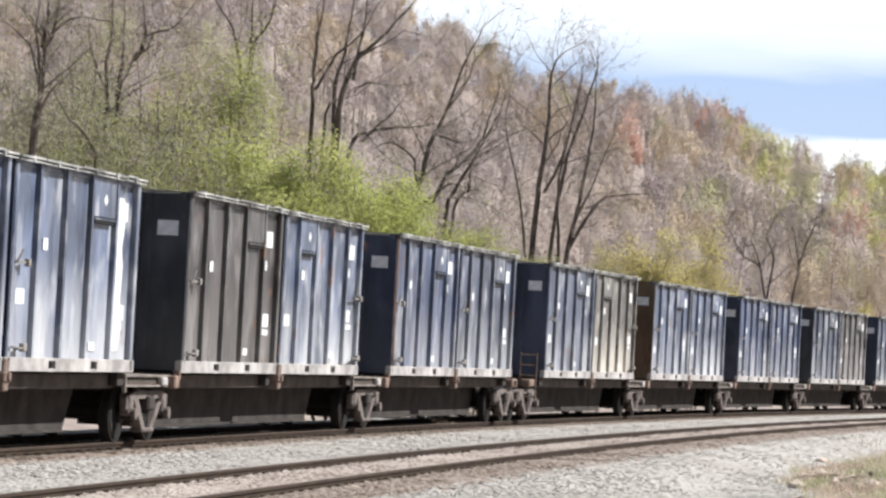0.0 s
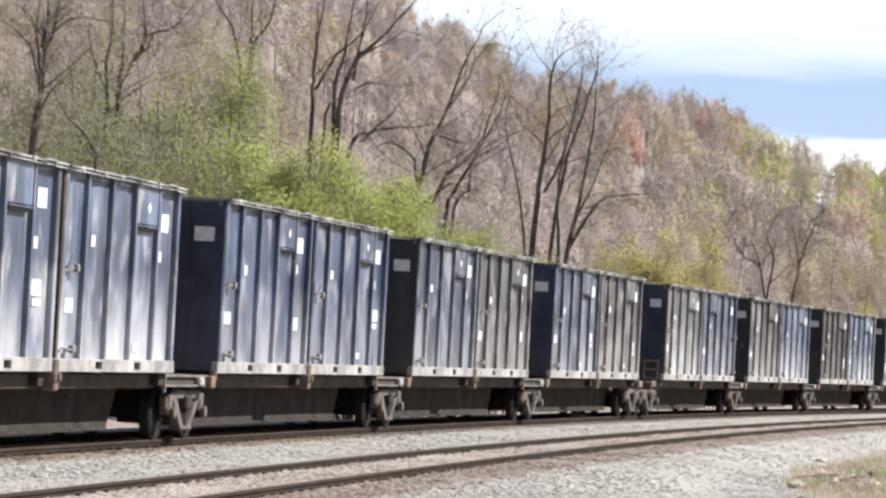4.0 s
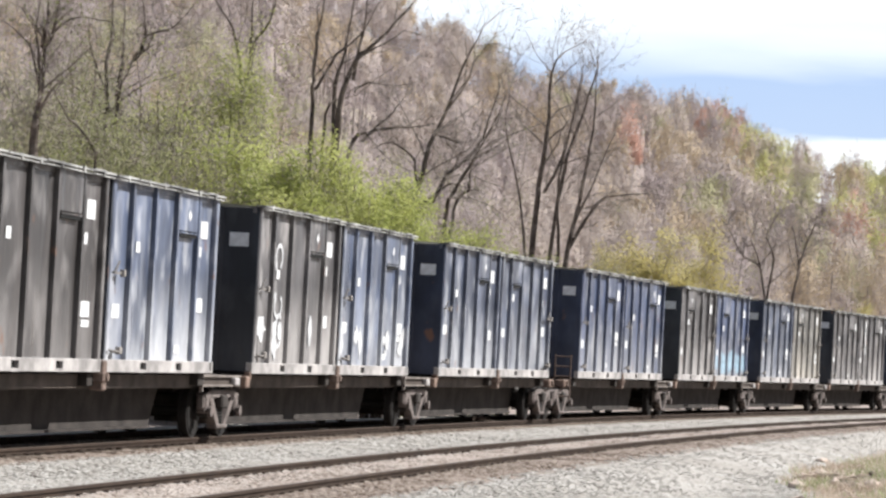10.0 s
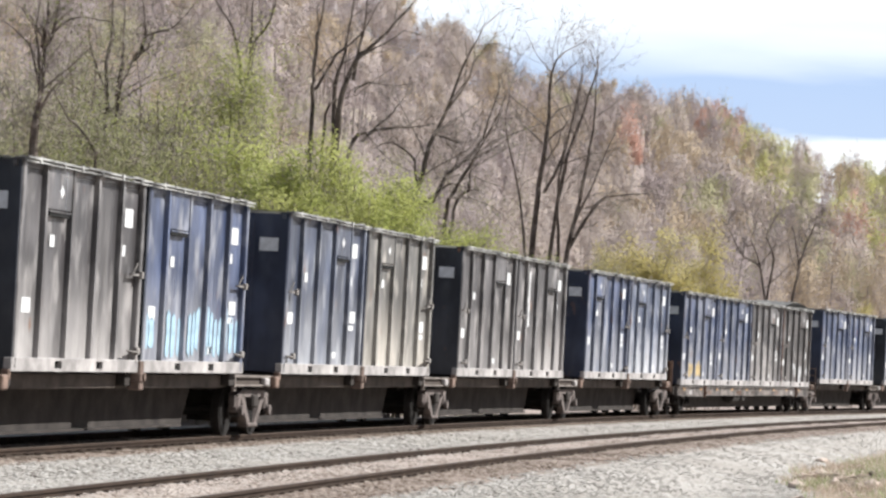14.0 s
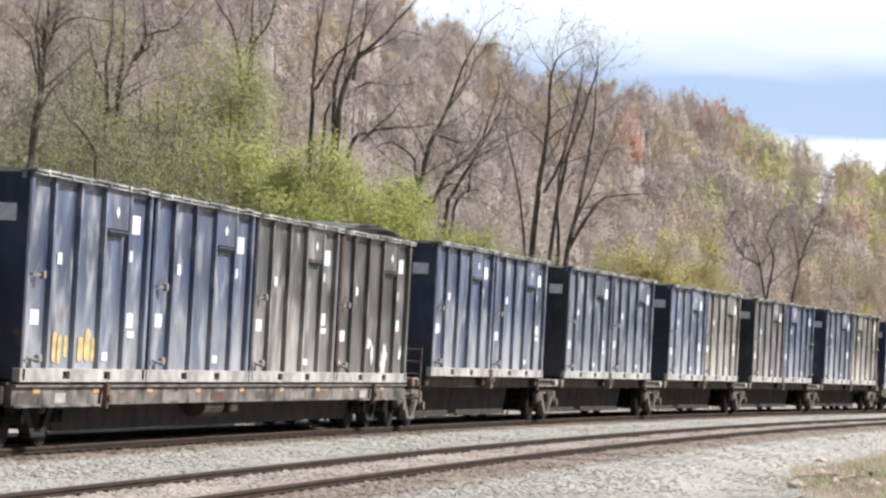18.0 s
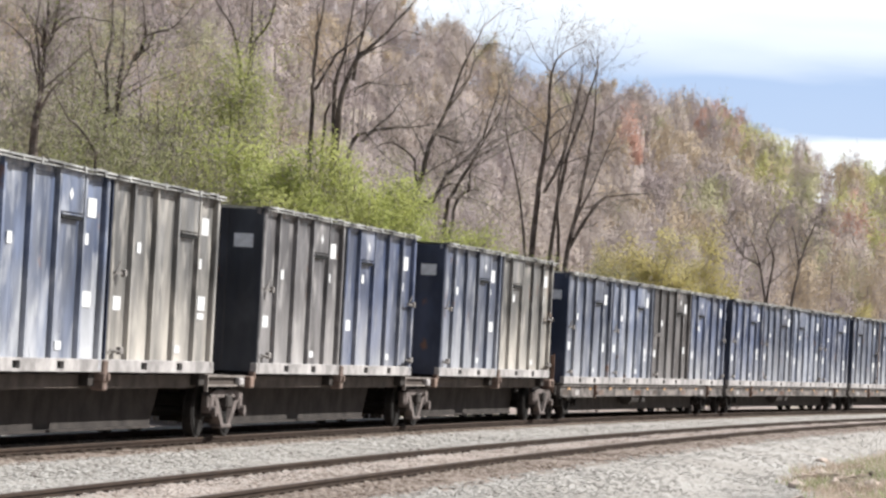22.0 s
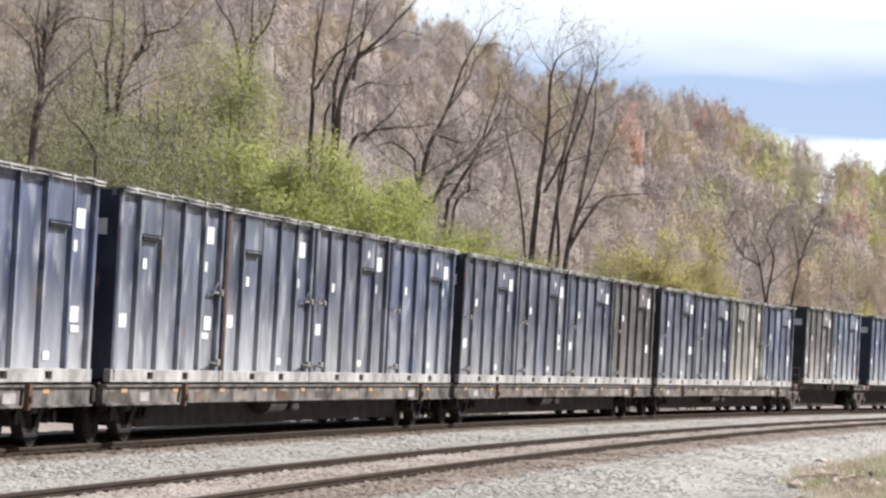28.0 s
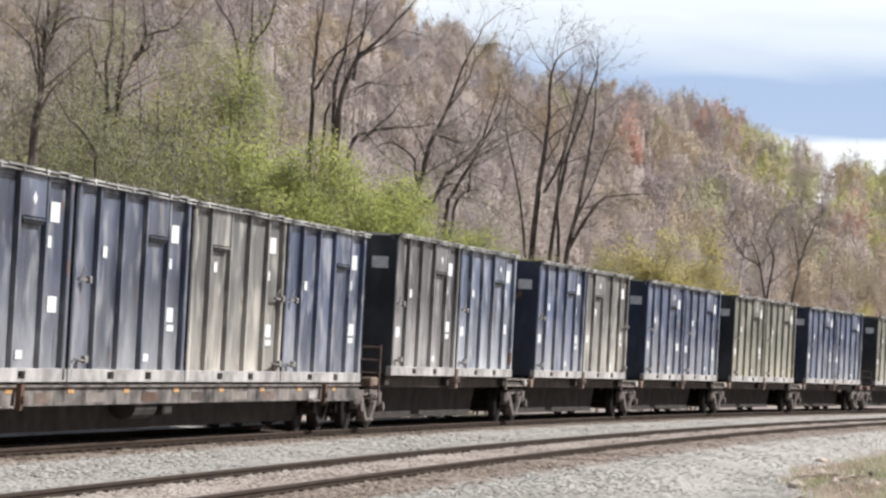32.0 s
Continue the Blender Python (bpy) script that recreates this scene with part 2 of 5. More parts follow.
def add_box(bm, x0, x1, y0, y1, z0, z1, bevel=0.0):
    r = bmesh.ops.create_cube(bm, size=1.0, matrix=Matrix.Translation(((x0 + x1) / 2, (y0 + y1) / 2, (z0 + z1) / 2)) @ Matrix.Diagonal((x1 - x0, y1 - y0, z1 - z0, 1)))
    if bevel:
        es = list({e for v in r["verts"] for e in v.link_edges})
        bmesh.ops.bevel(bm, geom=es, offset=bevel, segments=1, affect="EDGES")
    return bm


def box(x0, x1, y0, y1, z0, z1, bevel=0.0):
    return add_box(bmesh.new(), x0, x1, y0, y1, z0, z1, bevel)


def add_prism(bm, poly, axis, a, b):
    """A closed outline of 2D points pushed along an axis from a to b."""
    def at(u, v, w):
        return {"x": (w, u, v), "y": (u, w, v), "z": (u, v, w)}[axis]
    n = len(poly)
    lo = [bm.verts.new(at(u, v, a)) for u, v in poly]
    hi = [bm.verts.new(at(u, v, b)) for u, v in poly]
    bm.faces.new(lo[::-1])
    bm.faces.new(hi)
    for i in range(n):
        bm.faces.new((lo[i], lo[(i + 1) % n], hi[(i + 1) % n], hi[i]))
    bmesh.ops.recalc_face_normals(bm, faces=bm.faces)
    return bm


def prism(poly, axis, a, b):
    return add_prism(bmesh.new(), poly, axis, a, b)


def add_rod(bm, p, q, r, sides=6):
    p, q = Vector(p), Vector(q)
    m = Matrix.Translation((p + q) / 2) @ (q - p).to_track_quat("Z", "Y").to_matrix().to_4x4()
    bmesh.ops.create_cone(bm, cap_ends=True, segments=sides, radius1=r, radius2=r, depth=(q - p).length, matrix=m)
    return bm


# ---- ground: one sheet in rail coordinates, ballast beds, ditch, bank and wooded hill ----
def smooth01(a, b, v):
    u = min(1.0, max(0.0, (v - a) / (b - a)))
    return u * u * (3 - 2 * u)


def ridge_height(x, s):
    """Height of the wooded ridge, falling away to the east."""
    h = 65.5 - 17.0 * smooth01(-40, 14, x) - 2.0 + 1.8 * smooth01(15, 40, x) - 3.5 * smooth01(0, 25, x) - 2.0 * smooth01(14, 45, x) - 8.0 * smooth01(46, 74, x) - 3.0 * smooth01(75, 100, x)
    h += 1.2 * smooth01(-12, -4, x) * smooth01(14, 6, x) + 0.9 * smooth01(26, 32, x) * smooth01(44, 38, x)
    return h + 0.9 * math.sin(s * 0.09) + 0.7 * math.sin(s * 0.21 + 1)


def grass_edge(s):
    return 9.5 + 3.2 * smooth01(-8, -38, s) + 0.45 * noise.noise((s * 0.3, 3.0, 0.0))


def ground_z(s, o):
    z = -0.115
    z -= 0.855 * smooth01(-2.4, -4.6, o)
    z -= 0.33 * smooth01(6.9, 9.6, o)
    z += 1.5 * smooth01(-7.0, -20.0, o)
    # the empty track is filled with stone to the rail foot
    z += 0.022 * smooth01(3.7, 4.3, o) * smooth01(7.3, 6.4, o)
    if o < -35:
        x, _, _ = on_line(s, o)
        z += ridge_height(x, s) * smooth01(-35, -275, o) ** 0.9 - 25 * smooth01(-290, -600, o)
    if o > 8.5:
        e = grass_edge(s)
        z += 0.12 * noise.noise((s * 0.5, o * 0.7, 0.0)) * smooth01(e - 0.5, e + 0.5, o)
        z += 0.30 * smooth01(e, e + 2.2, o)
        # unseen hill behind the camera, added to cut sky light from that side
        z += 75.0 * smooth01(45, 230, o)
    return z


def spread(parts):
    out = []
    for a, b, n in parts:
        out += [a + (b - a) * i / n for i in range(n)]
    return out + [parts[-1][1]]


def build_ground():
    ss = spread([(-420, -60, 14), (-60, 120, 120), (120, 1000, 88), (1000, 1900, 18)])
    oo = spread([(-700, -290, 12), (-290, -30, 40), (-30, -5, 16), (-5, 8, 30), (8, 14, 30), (14, 20, 8), (20, 45, 3), (45, 240, 16), (240, 420, 5)])
    verts, faces, idx = [], [], []
    for s in ss:
        for o in oo:
            x, y, _ = on_line(s, o)
            verts.append((x, y, ground_z(s, o) + 0.02 * noise.noise((x, y, 0))))
    n = len(oo)
    for i in range(len(ss) - 1):
        for j in range(n - 1):
            a = i * n + j
            faces.append((a, a + n, a + n + 1, a + 1))
            om, sm = (oo[j] + oo[j + 1]) / 2, (ss[i] + ss[i + 1]) / 2
            edge = grass_edge(sm)
            if 4.35 < om < 6.95:
                idx.append(4 if om < 5.9 else 1)
            elif -1.5 < om < 1.45:
                idx.append(1)
            elif -4.6 < om < edge or (om < 17 and sm < -60):
                idx.append(0)
            elif om < -4.6 or om > 45:
                idx.append(2)
            else:
                idx.append(3)
    ob = new("ground", mesh_from("ground", verts, faces, [M_BALLAST, M_BROWNBED, M_LITTER, M_DRYGRASS, M_DUSTBED], True, idx))
    tagged(ob, "grey ballast beds, brown leaf litter and dry grass", "ground", kind="structure")


def litter_mat():
    m, nt, b = base_mat("leaf_litter", 0.95)
    n1, n2 = add_noise(nt, 0.06, 5), add_noise(nt, 0.9, 6)
    c1 = add_ramp(nt, n1.outputs["Fac"], [(0.3, (0.23, 0.19, 0.175)), (0.55, (0.28, 0.23, 0.21)), (0.75, (0.25, 0.225, 0.165))]).outputs["Color"]
    c2 = add_ramp(nt, n2.outputs["Fac"], [(0.3, (0.75,) * 3), (0.7, (1.15,) * 3)]).outputs["Color"]
    nt.links.new(add_mix(nt, 0.8, c1, c2, "MULTIPLY"), b.inputs["Base Color"])
    add_bump(nt, b, n2.outputs["Fac"], 0.6, 0.3)
    return m


M_LITTER = litter_mat()
M_DRYGRASS = plain("dry_grass_soil", (0.29, 0.245, 0.19), 0.95, 0, 0.4, 1.2, 0.6)
build_ground()


# ---- the two tracks ----
def rail_mesh(off, s0, s1, step=3.0):
    prof = [(-0.075, -0.17), (0.075, -0.17), (0.06, -0.145), (0.012, -0.13), (0.012, -0.045), (0.036, -0.035), (0.036, -0.004), (0.028, 0.0), (-0.028, 0.0), (-0.036, -0.004), (-0.036, -0.035), (-0.012, -0.045), (-0.012, -0.13), (-0.06, -0.145)]
    n, k = int((s1 - s0) / step), len(prof)
    verts, faces, idx = [], [], []
    for i in range(n + 1):
        s = s0 + i * step
        for u, z in prof:
            x, y, _ = on_line(s, off + u)
            verts.append((x, y, z))
    for i in range(n):
        for j in range(k):
            a, b = i * k + j, i * k + (j + 1) % k
            faces.append((a, b, b + k, a + k))
            idx.append(1 if j == 7 else 0)
    return mesh_from("rail", verts, faces, [M_STEEL, M_SHINE], False, idx)


def tie_mesh():
    bm = bmesh.new()
    add_box(bm, -0.115, 0.115, -1.3, 1.3, -0.28, -0.098, 0.012)
    me = bpy.data.meshes.new("tie")
    bm.to_mesh(me)
    bm.free()
    me.materials.append(M_TIE)
    return me


def plate_mesh():
    bm = bmesh.new()
    for y in (-0.7525, 0.7525):
        add_box(bm, -0.09, 0.09, y - 0.17, y + 0.17, -0.10, -0.086)
        for sx in (-0.06, 0.06):
            for sy in (-0.1, 0.1):
                add_box(bm, sx - 0.012, sx + 0.012, y + sy - 0.015, y + sy + 0.015, -0.09, -0.068)
    me = bpy.data.meshes.new("tie_plate")
    bm.to_mesh(me)
    bm.free()
    me.materials.append(M_STEEL)
    return me


def build_track(off, label):
    holder = tagged(new("railway_track"), label, "railway track", kind="structure")
    for side in (-0.7525, 0.7525):
        piece("rail", rail_mesh(off + side, -70, 230), holder, label="brown steel rail with a worn bright head")
    tie, plate = tie_mesh(), plate_mesh()
    s = -48.0
    rng = random.Random(5 + int(off))
    while s < 92:
        x, y, th = on_line(s, off)
        piece("tie", tie, holder, (x, y, rng.uniform(-0.012, 0.012)), rz=th + rng.uniform(-0.02, 0.02))
        piece("tie_plate", plate, holder, (x, y, 0), rz=th)
        s += 0.52
    return holder


build_track(0.0, "ballasted railway track under the moving freight train")
build_track(NEAR_TRACK, "empty ballasted railway track with rusty brown bed")


def scatter_stones(name, count, seed, material, pick, lo, hi, label):
    """Loose angular stones lying on the ballast."""
    rng = np.random.default_rng(seed)
    base = np.array([(1, 0, 0), (0, 1, 0), (-1, 0, 0), (0, -1, 0), (0.15, 0.1, 0.5), (0, 0, -0.5)])
    tri = np.array([(0, 1, 4), (1, 2, 4), (2, 3, 4), (3, 0, 4), (1, 0, 5), (2, 1, 5), (3, 2, 5), (0, 3, 5)])
    vs, fs, n = [], [], 0
    while n < count:
        y = 36 * (140 / 36) ** (rng.random() ** 1.35)
        x = y * rng.uniform(-0.132, 0.132)
        s, o = to_line(x, y)
        if not pick(o, s):
            continue
        r = rng.uniform(lo, hi) * (1.0 + 0.4 * (rng.random() < 0.1))
        v = base * rng.uniform(0.6, 1.25, (6, 3)) * r * (1.1, 1.1, 0.62)
        a = rng.uniform(0, 6.28)
        c, q = math.cos(a), math.sin(a)
        v = v @ np.array([(c, q, 0), (-q, c, 0), (0, 0, 1)])
        vs.append(v + (x, y, ground_z(s, o) + r * 0.12))
        fs.append(tri + n * 6)
        n += 1
    ob = new(name, mesh_from(name, np.concatenate(vs), np.concatenate(fs), [material]))
    tagged(ob, label, "ballast stones", kind="stuff")


scatter_stones("ballast_stones", 27000, 11, M_STONE, lambda o, s: (1.5 < o < 4.0 or 6.9 < o < grass_edge(s) or 4.0 < o < 4.36 or -2.3 < o < -1.5), 0.022, 0.052, "loose grey crushed stones on the ballast")
M_STONE_D = stone_mat("dusty_bed_stone", [(0.0, (0.18, 0.135, 0.11)), (0.3, (0.30, 0.255, 0.225)), (1.0, (0.41, 0.36, 0.325))])
scatter_stones("dusty_bed_stones", 6500, 13, M_STONE_D, lambda o, s: 4.5 < o < 5.85, 0.022, 0.05, "dusty brown-grey crushed stones between the rails")
scatter_stones("track_bed_stones", 9000, 12, M_STONE_B, lambda o, s: (6.02 < o < 7.0 or -0.65 < o < 0.65 or 0.85 < o < 1.6), 0.022, 0.05, "rust-stained crushed stones between the rails")


# ---- the train ----
BOX_L, BOX_W, BOX_H, DECK, FLAT_DECK = 6.28, 2.60, 2.80, 1.06, 0.92
PITCH_BOX = 6.36
RIBS = (-1.89, -0.63, 0.63, 1.89)
_cache = {}


def shared(key, make, mats, smooth=False):
    if key not in _cache:
        bm = make()
        me = bpy.data.meshes.new(key if isinstance(key, str) else key[0])
        bm.to_mesh(me)
        bm.free()
        for m in mats:
            me.materials.append(m)
        if smooth:
            for p in me.polygons:
                p.use_smooth = True
        _cache[key] = me
    return _cache[key]


def body_bm():
    bm = bmesh.new()
    l, w = BOX_L / 2 - 0.09, BOX_W / 2 - 0.085
    # wall sheet towards -y, pressed slightly in between the ribs
    xs = [-l] + [v for r in RIBS for v in (r - 0.08, r + 0.08)] + [l]
    add_prism(bm, [(x, 0.012 * (i % 2 == 0 and 0 < i < len(xs) - 1)) for i, x in enumerate(xs)] + [(l, 0.06), (-l, 0.06)], "z", 0.05, BOX_H - 0.06)
    bmesh.ops.translate(bm, verts=bm.verts, vec=(0, -w, 0))
    return bm


def floor_bm():
    return box(-BOX_L / 2 + 0.08, BOX_L / 2 - 0.08, -BOX_W / 2 + 0.17, BOX_W / 2 - 0.17, 0.04, 0.16)


def end_bm():
    # pressed end sheet with three proud stiffeners, one outline
    l, w = BOX_L / 2 - 0.045, BOX_W / 2 - 0.02
    poly = [(-w, -l)]
    for y in (-0.62, 0.0, 0.62):
        poly += [(y - 0.08, -l), (y - 0.05, -l - 0.035), (y + 0.05, -l - 0.035), (y + 0.08, -l)]
    poly += [(w, -l), (w, -l + 0.042), (-w, -l + 0.042)]
    return prism([(x, y) for y, x in poly], "z", 0.03, BOX_H - 0.05)


def rib_bm():
    # a pressed channel, trapezoid in plan, on the wall at y = 0 towards -y
    return prism([(-0.054, 0.0), (-0.05, -0.072), (0.05, -0.072), (0.054, 0.0)], "z", 0.18, BOX_H - 0.05)


def post_bm():
    return box(-0.07, 0.07, -0.09, 0.09, 0.02, BOX_H - 0.02, 0.015)


def lower_rail_bm():
    # bottom side rail with two fork pockets cut as separate lengths
    bm = bmesh.new()
    h = BOX_L / 2
    for a, b in ((-h, -1.17), (-0.83, 0.87), (1.21, h)):
        add_box(bm, a, b, -0.11, 0.0, 0.0, 0.185, 0.008)
    for a, b in ((-1.17, -0.83), (0.87, 1.21)):
        add_box(bm, a, b, -0.11, 0.0, 0.0, 0.045)
        add_box(bm, a, b, -0.11, 0.0, 0.15, 0.185)
        add_box(bm, a, b, -0.03, 0.0, 0.045, 0.15)
    return bm


def pocket_shade_bm():
    # black sheet at the back of a fork pocket, painting its inner shade
    return box(-0.168, 0.168, -0.012, 0.0, 0.048, 0.147)


def upper_rail_bm():
    return box(-BOX_L / 2, BOX_L / 2, -0.02, 0.04, BOX_H - 0.13, BOX_H - 0.035, 0.008)


def rim_bm():
    # the lid's bent double lip: a lit upper bead, a thin lower one, and clips over both
    bm = bmesh.new()
    rng = random.Random(31)
    n = 11
    for i in range(n):
        a, b = -BOX_L / 2 + BOX_L * i / n, -BOX_L / 2 + BOX_L * (i + 1) / n
        dz, dy = rng.uniform(-0.012, 0.012), rng.uniform(-0.015, 0.01)
        add_box(bm, a, b - 0.01, -0.18 + dy, -0.05, BOX_H - 0.012 + dz, BOX_H + 0.014 + dz)
        add_box(bm, a, b, -0.165, -0.13, BOX_H - 0.06 + 0.5 * dz, BOX_H - 0.043 + 0.5 * dz)
    for i in range(6):
        x = -2.5 + i + rng.uniform(-0.1, 0.1)
        add_box(bm, x - 0.035, x + 0.035, -0.185, -0.08, BOX_H - 0.07, BOX_H + 0.02)
    return bm


def lid_bm(arch):
    bm = bmesh.new()
    n = 12
    rows = []
    for i in range(n + 1):
        x = -BOX_L / 2 + BOX_L * i / n
        up = BOX_H - 0.015 + arch * math.sin(math.pi * i / n) + 0.012 * math.sin(i * 2.3)
        rows.append([bm.verts.new((x, y, up + 0.03 * (1 - abs(y) / 1.3))) for y in (-1.24, -0.65, 0.0, 0.65, 1.24)])
    for a, b in zip(rows, rows[1:]):
        for j in range(4):
            bm.faces.new((a[j], b[j], b[j + 1], a[j + 1]))
    ext = bmesh.ops.solidify(bm, geom=list(bm.faces), thickness=0.055)
    return bm


def latch_bm():
    bm = bmesh.new()
    add_box(bm, -0.28, 0.24, -0.03, 0.0, -0.015, 0.02)
    add_box(bm, 0.18, 0.28, -0.07, 0.0, -0.05, 0.055, 0.01)
    add_rod(bm, (-0.25, -0.04, 0.0), (-0.12, -0.075, 0.17), 0.014)
    return bm


def foot_latch_bm():
    bm = bmesh.new()
    add_box(bm, -0.1, 0.30, -0.035, 0.0, -0.02, 0.02)
    add_box(bm, 0.14, 0.30, -0.07, 0.0, -0.04, 0.07, 0.012)
    add_rod(bm, (-0.35, -0.05, 0.02), (0.15, -0.05, 0.0), 0.014)
    return bm


def hatch_bm():
    # a flush cover in the top of one bay, with a thin lip under it
    bm = box(-0.56, 0.54, -0.066, 0.0, 2.17, BOX_H - 0.05, 0.01)
    add_box(bm, -0.54, 0.5, -0.085, -0.06, 2.135, 2.155)
    return bm


def hatch_shade_bm():
    # solid black strip put in for the shade below the hatch cover
    return box(-0.5, 0.46, -0.07, -0.005, 2.08, 2.135)


BAYS = (-2.52, -1.26, 0.0, 1.26, 2.52)
CONTAINERS = []


def make_container(color, flip, arch=False, dark_end=True, seed=0, rust=False):
    """A short refuse container: ribbed steel walls, end walls, posts, rails, lid, hatch, latches and placards."""
    mat, words = PAINTS[color]
    rng = random.Random(seed)
    roof = "arched lid" if arch else "flat lid"
    top = tagged(new("refuse_container"), f"{words} steel container with {roof} and white placards", "container", "containers on the train")
    mir = -1 if flip else 1
    for rz in (0.0, math.pi):
        piece("side_wall", shared(("side_wall", color), body_bm, [mat]), top, rz=rz)
    piece("floor", shared("container_floor", floor_bm, [M_UNDER]), top)
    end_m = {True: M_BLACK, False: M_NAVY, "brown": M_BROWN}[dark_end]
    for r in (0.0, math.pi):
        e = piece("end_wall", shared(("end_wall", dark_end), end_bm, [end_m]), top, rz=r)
        if r == 0:
            piece("placard", shared("end_placard", lambda: box(-0.004, 0, -0.165, 0.165, -0.115, 0.115), [M_GREYP]), e, (-BOX_L / 2 + 0.044, -0.95, 2.22), "grey-white placard")
            if rng.random() < 0.5:
                piece("placard", shared("end_mark", lambda: box(-0.004, 0, -0.12, 0.12, -0.1, 0.1), [M_GREYP]), e, (-BOX_L / 2 + 0.044, 0.9, 0.55))
    w = BOX_W / 2
    for side, rz in ((-1, 0.0), (1, math.pi)):
        for x in RIBS:
            piece("rib", shared(("rib", color), rib_bm, [mat]), top, (x, side * (w - 0.085), 0), rz=rz)
        for x in (-BOX_L / 2 + 0.16, BOX_L / 2 - 0.16):
            red = rust and x < 0
            piece("corner_post", shared(("corner_post", "rust" if red else color), post_bm, [M_POST if red else mat]), top, (x, side * (w - 0.09), 0), "rust-red corner post" if red else "")
        lr = piece("lower_rail", shared("lower_rail", lower_rail_bm, [M_RAIL]), top, (0, side * (w - 0.0) + (0.11 if side < 0 else -0.11), 0), "dusty pale lower rail with two fork pockets", rz)
        for x in (-1.0, 1.04):
            piece("fork_pocket", shared("fork_pocket", pocket_shade_bm, [M_SHADE]), lr, (x, -0.034, 0))
        piece("upper_rail", shared(("upper_rail", color), upper_rail_bm, [mat]), top, (0, side * (w - 0.09), 0), rz=rz)
        piece("lid_rim", shared("lid_rim", rim_bm, [M_LID]), top, (0, side * (w - 0.11), 0), "pale worn lid rim", rz)
    piece("lid", shared(("lid", arch), lambda: lid_bm(0.22 if arch else 0.0), [M_LID]), top, label="dull metal lid")
    y = -(w - 0.085)
    hx = 1.26 * mir
    piece("hatch", shared(("hatch", color), hatch_bm, [mat]), top, (hx, y, 0))
    piece("step_slot", shared("step_slot", hatch_shade_bm, [M_SHADE]), top, (hx, y, 0), "black strip for the shade under the hatch")
    lx = -2.67 * mir
    piece("latch", shared("latch", latch_bm, [M_LATCH]), top, (lx, y - 0.072, 1.42), rz=0 if not flip else 0)
    piece("latch", shared("foot_latch", foot_latch_bm, [M_LATCH]), top, (lx, y - 0.072, 0.30))
    # placards on the camera-side wall
    def placard(x, z, wd, ht, m=M_WHITE):
        piece("placard", shared(("placard", wd, ht), lambda: box(-wd / 2, wd / 2, -0.006, 0.0, -ht / 2, ht / 2), [m]), top, (x, y - 0.001, z))
    placard(BAYS[4] - 0.08, 2.27 + rng.uniform(-0.05, 0.05), 0.44, 0.27)
    placard(BAYS[4] - 0.30, 1.80 + rng.uniform(-0.1, 0.1), 0.22, 0.16)
    placard(BAYS[1] - 0.1, 1.75 + rng.uniform(-0.1, 0.1), 0.22, 0.16)
    if rng.random() < 0.6:
        mark = shared("hatch_mark", lambda: prism([(-0.10, 0.0), (0.0, -0.09), (0.10, 0.0), (0.0, 0.09)], "y", -0.005, 0.0), [M_WHITE])
        piece("placard", mark, top, (hx + rng.uniform(-0.1, 0.1), y - 0.067, 2.42), "small white diamond placard")
    if rng.random() < 0.75:
        placard(BAYS[0] + 0.12, 0.92 + rng.uniform(-0.08, 0.1), 0.40, 0.20)
    if rng.random() < 0.7:
        zz = 0.95 + rng.uniform(-0.1, 0.2)
        placard(BAYS[4] - 0.1 + rng.uniform(-0.15, 0.1), zz, 0.44, 0.22)
        if rng.random() < 0.6:
            placard(BAYS[4] - 0.1, zz - 0.2, 0.40, 0.10)
    if rng.random() < 0.8:
        placard(BAYS[3] - 0.15, 0.36, 0.30, 0.12)
    if rng.random() < 0.5:
        placard(BAYS[2] - 0.5, 2.46, 0.2, 0.14)
    CONTAINERS.append(top)
    return top


def add_spray(box_ob, material, bays, z0, z1, seed, label):
    """Sprayed letters-like blobs on the wall panels, one patch a bay."""
    rng = random.Random(seed)
    y = -(BOX_W / 2 - 0.085) - 0.004
    for i in bays:
        x = BAYS[i] - 0.5
        while x < BAYS[i] + 0.42:
            wd, n, ring = rng.uniform(0.12, 0.34), 12, []
            lo, hi = z0 + rng.uniform(-0.05, 0.15) * (z1 - z0), z1 - rng.uniform(0, 0.3) * (z1 - z0)
            bm = bmesh.new()
            for k in range(n):
                a = 2 * math.pi * k / n
                cx, cz = math.cos(a), math.sin(a)
                ring.append(bm.verts.new((wd / 2 * math.copysign(abs(cx) ** 0.5, cx) * rng.uniform(0.7, 1.1), 0, (hi - lo) / 2 * math.copysign(abs(cz) ** 0.4, cz) * rng.uniform(0.85, 1.08))))
            bm.faces.new(ring)
            r = bmesh.ops.extrude_face_region(bm, geom=list(bm.faces))
            for v in r["geom"]:
                if isinstance(v, bmesh.types.BMVert):
                    v.co.y -= 0.003
            bmesh.ops.recalc_face_normals(bm, faces=bm.faces)
            ob = part("graffiti", bm, material, box_ob, label)
            ob.location = (x + wd / 2, y, (lo + hi) / 2)
            x += wd + rng.uniform(0.0, 0.1)


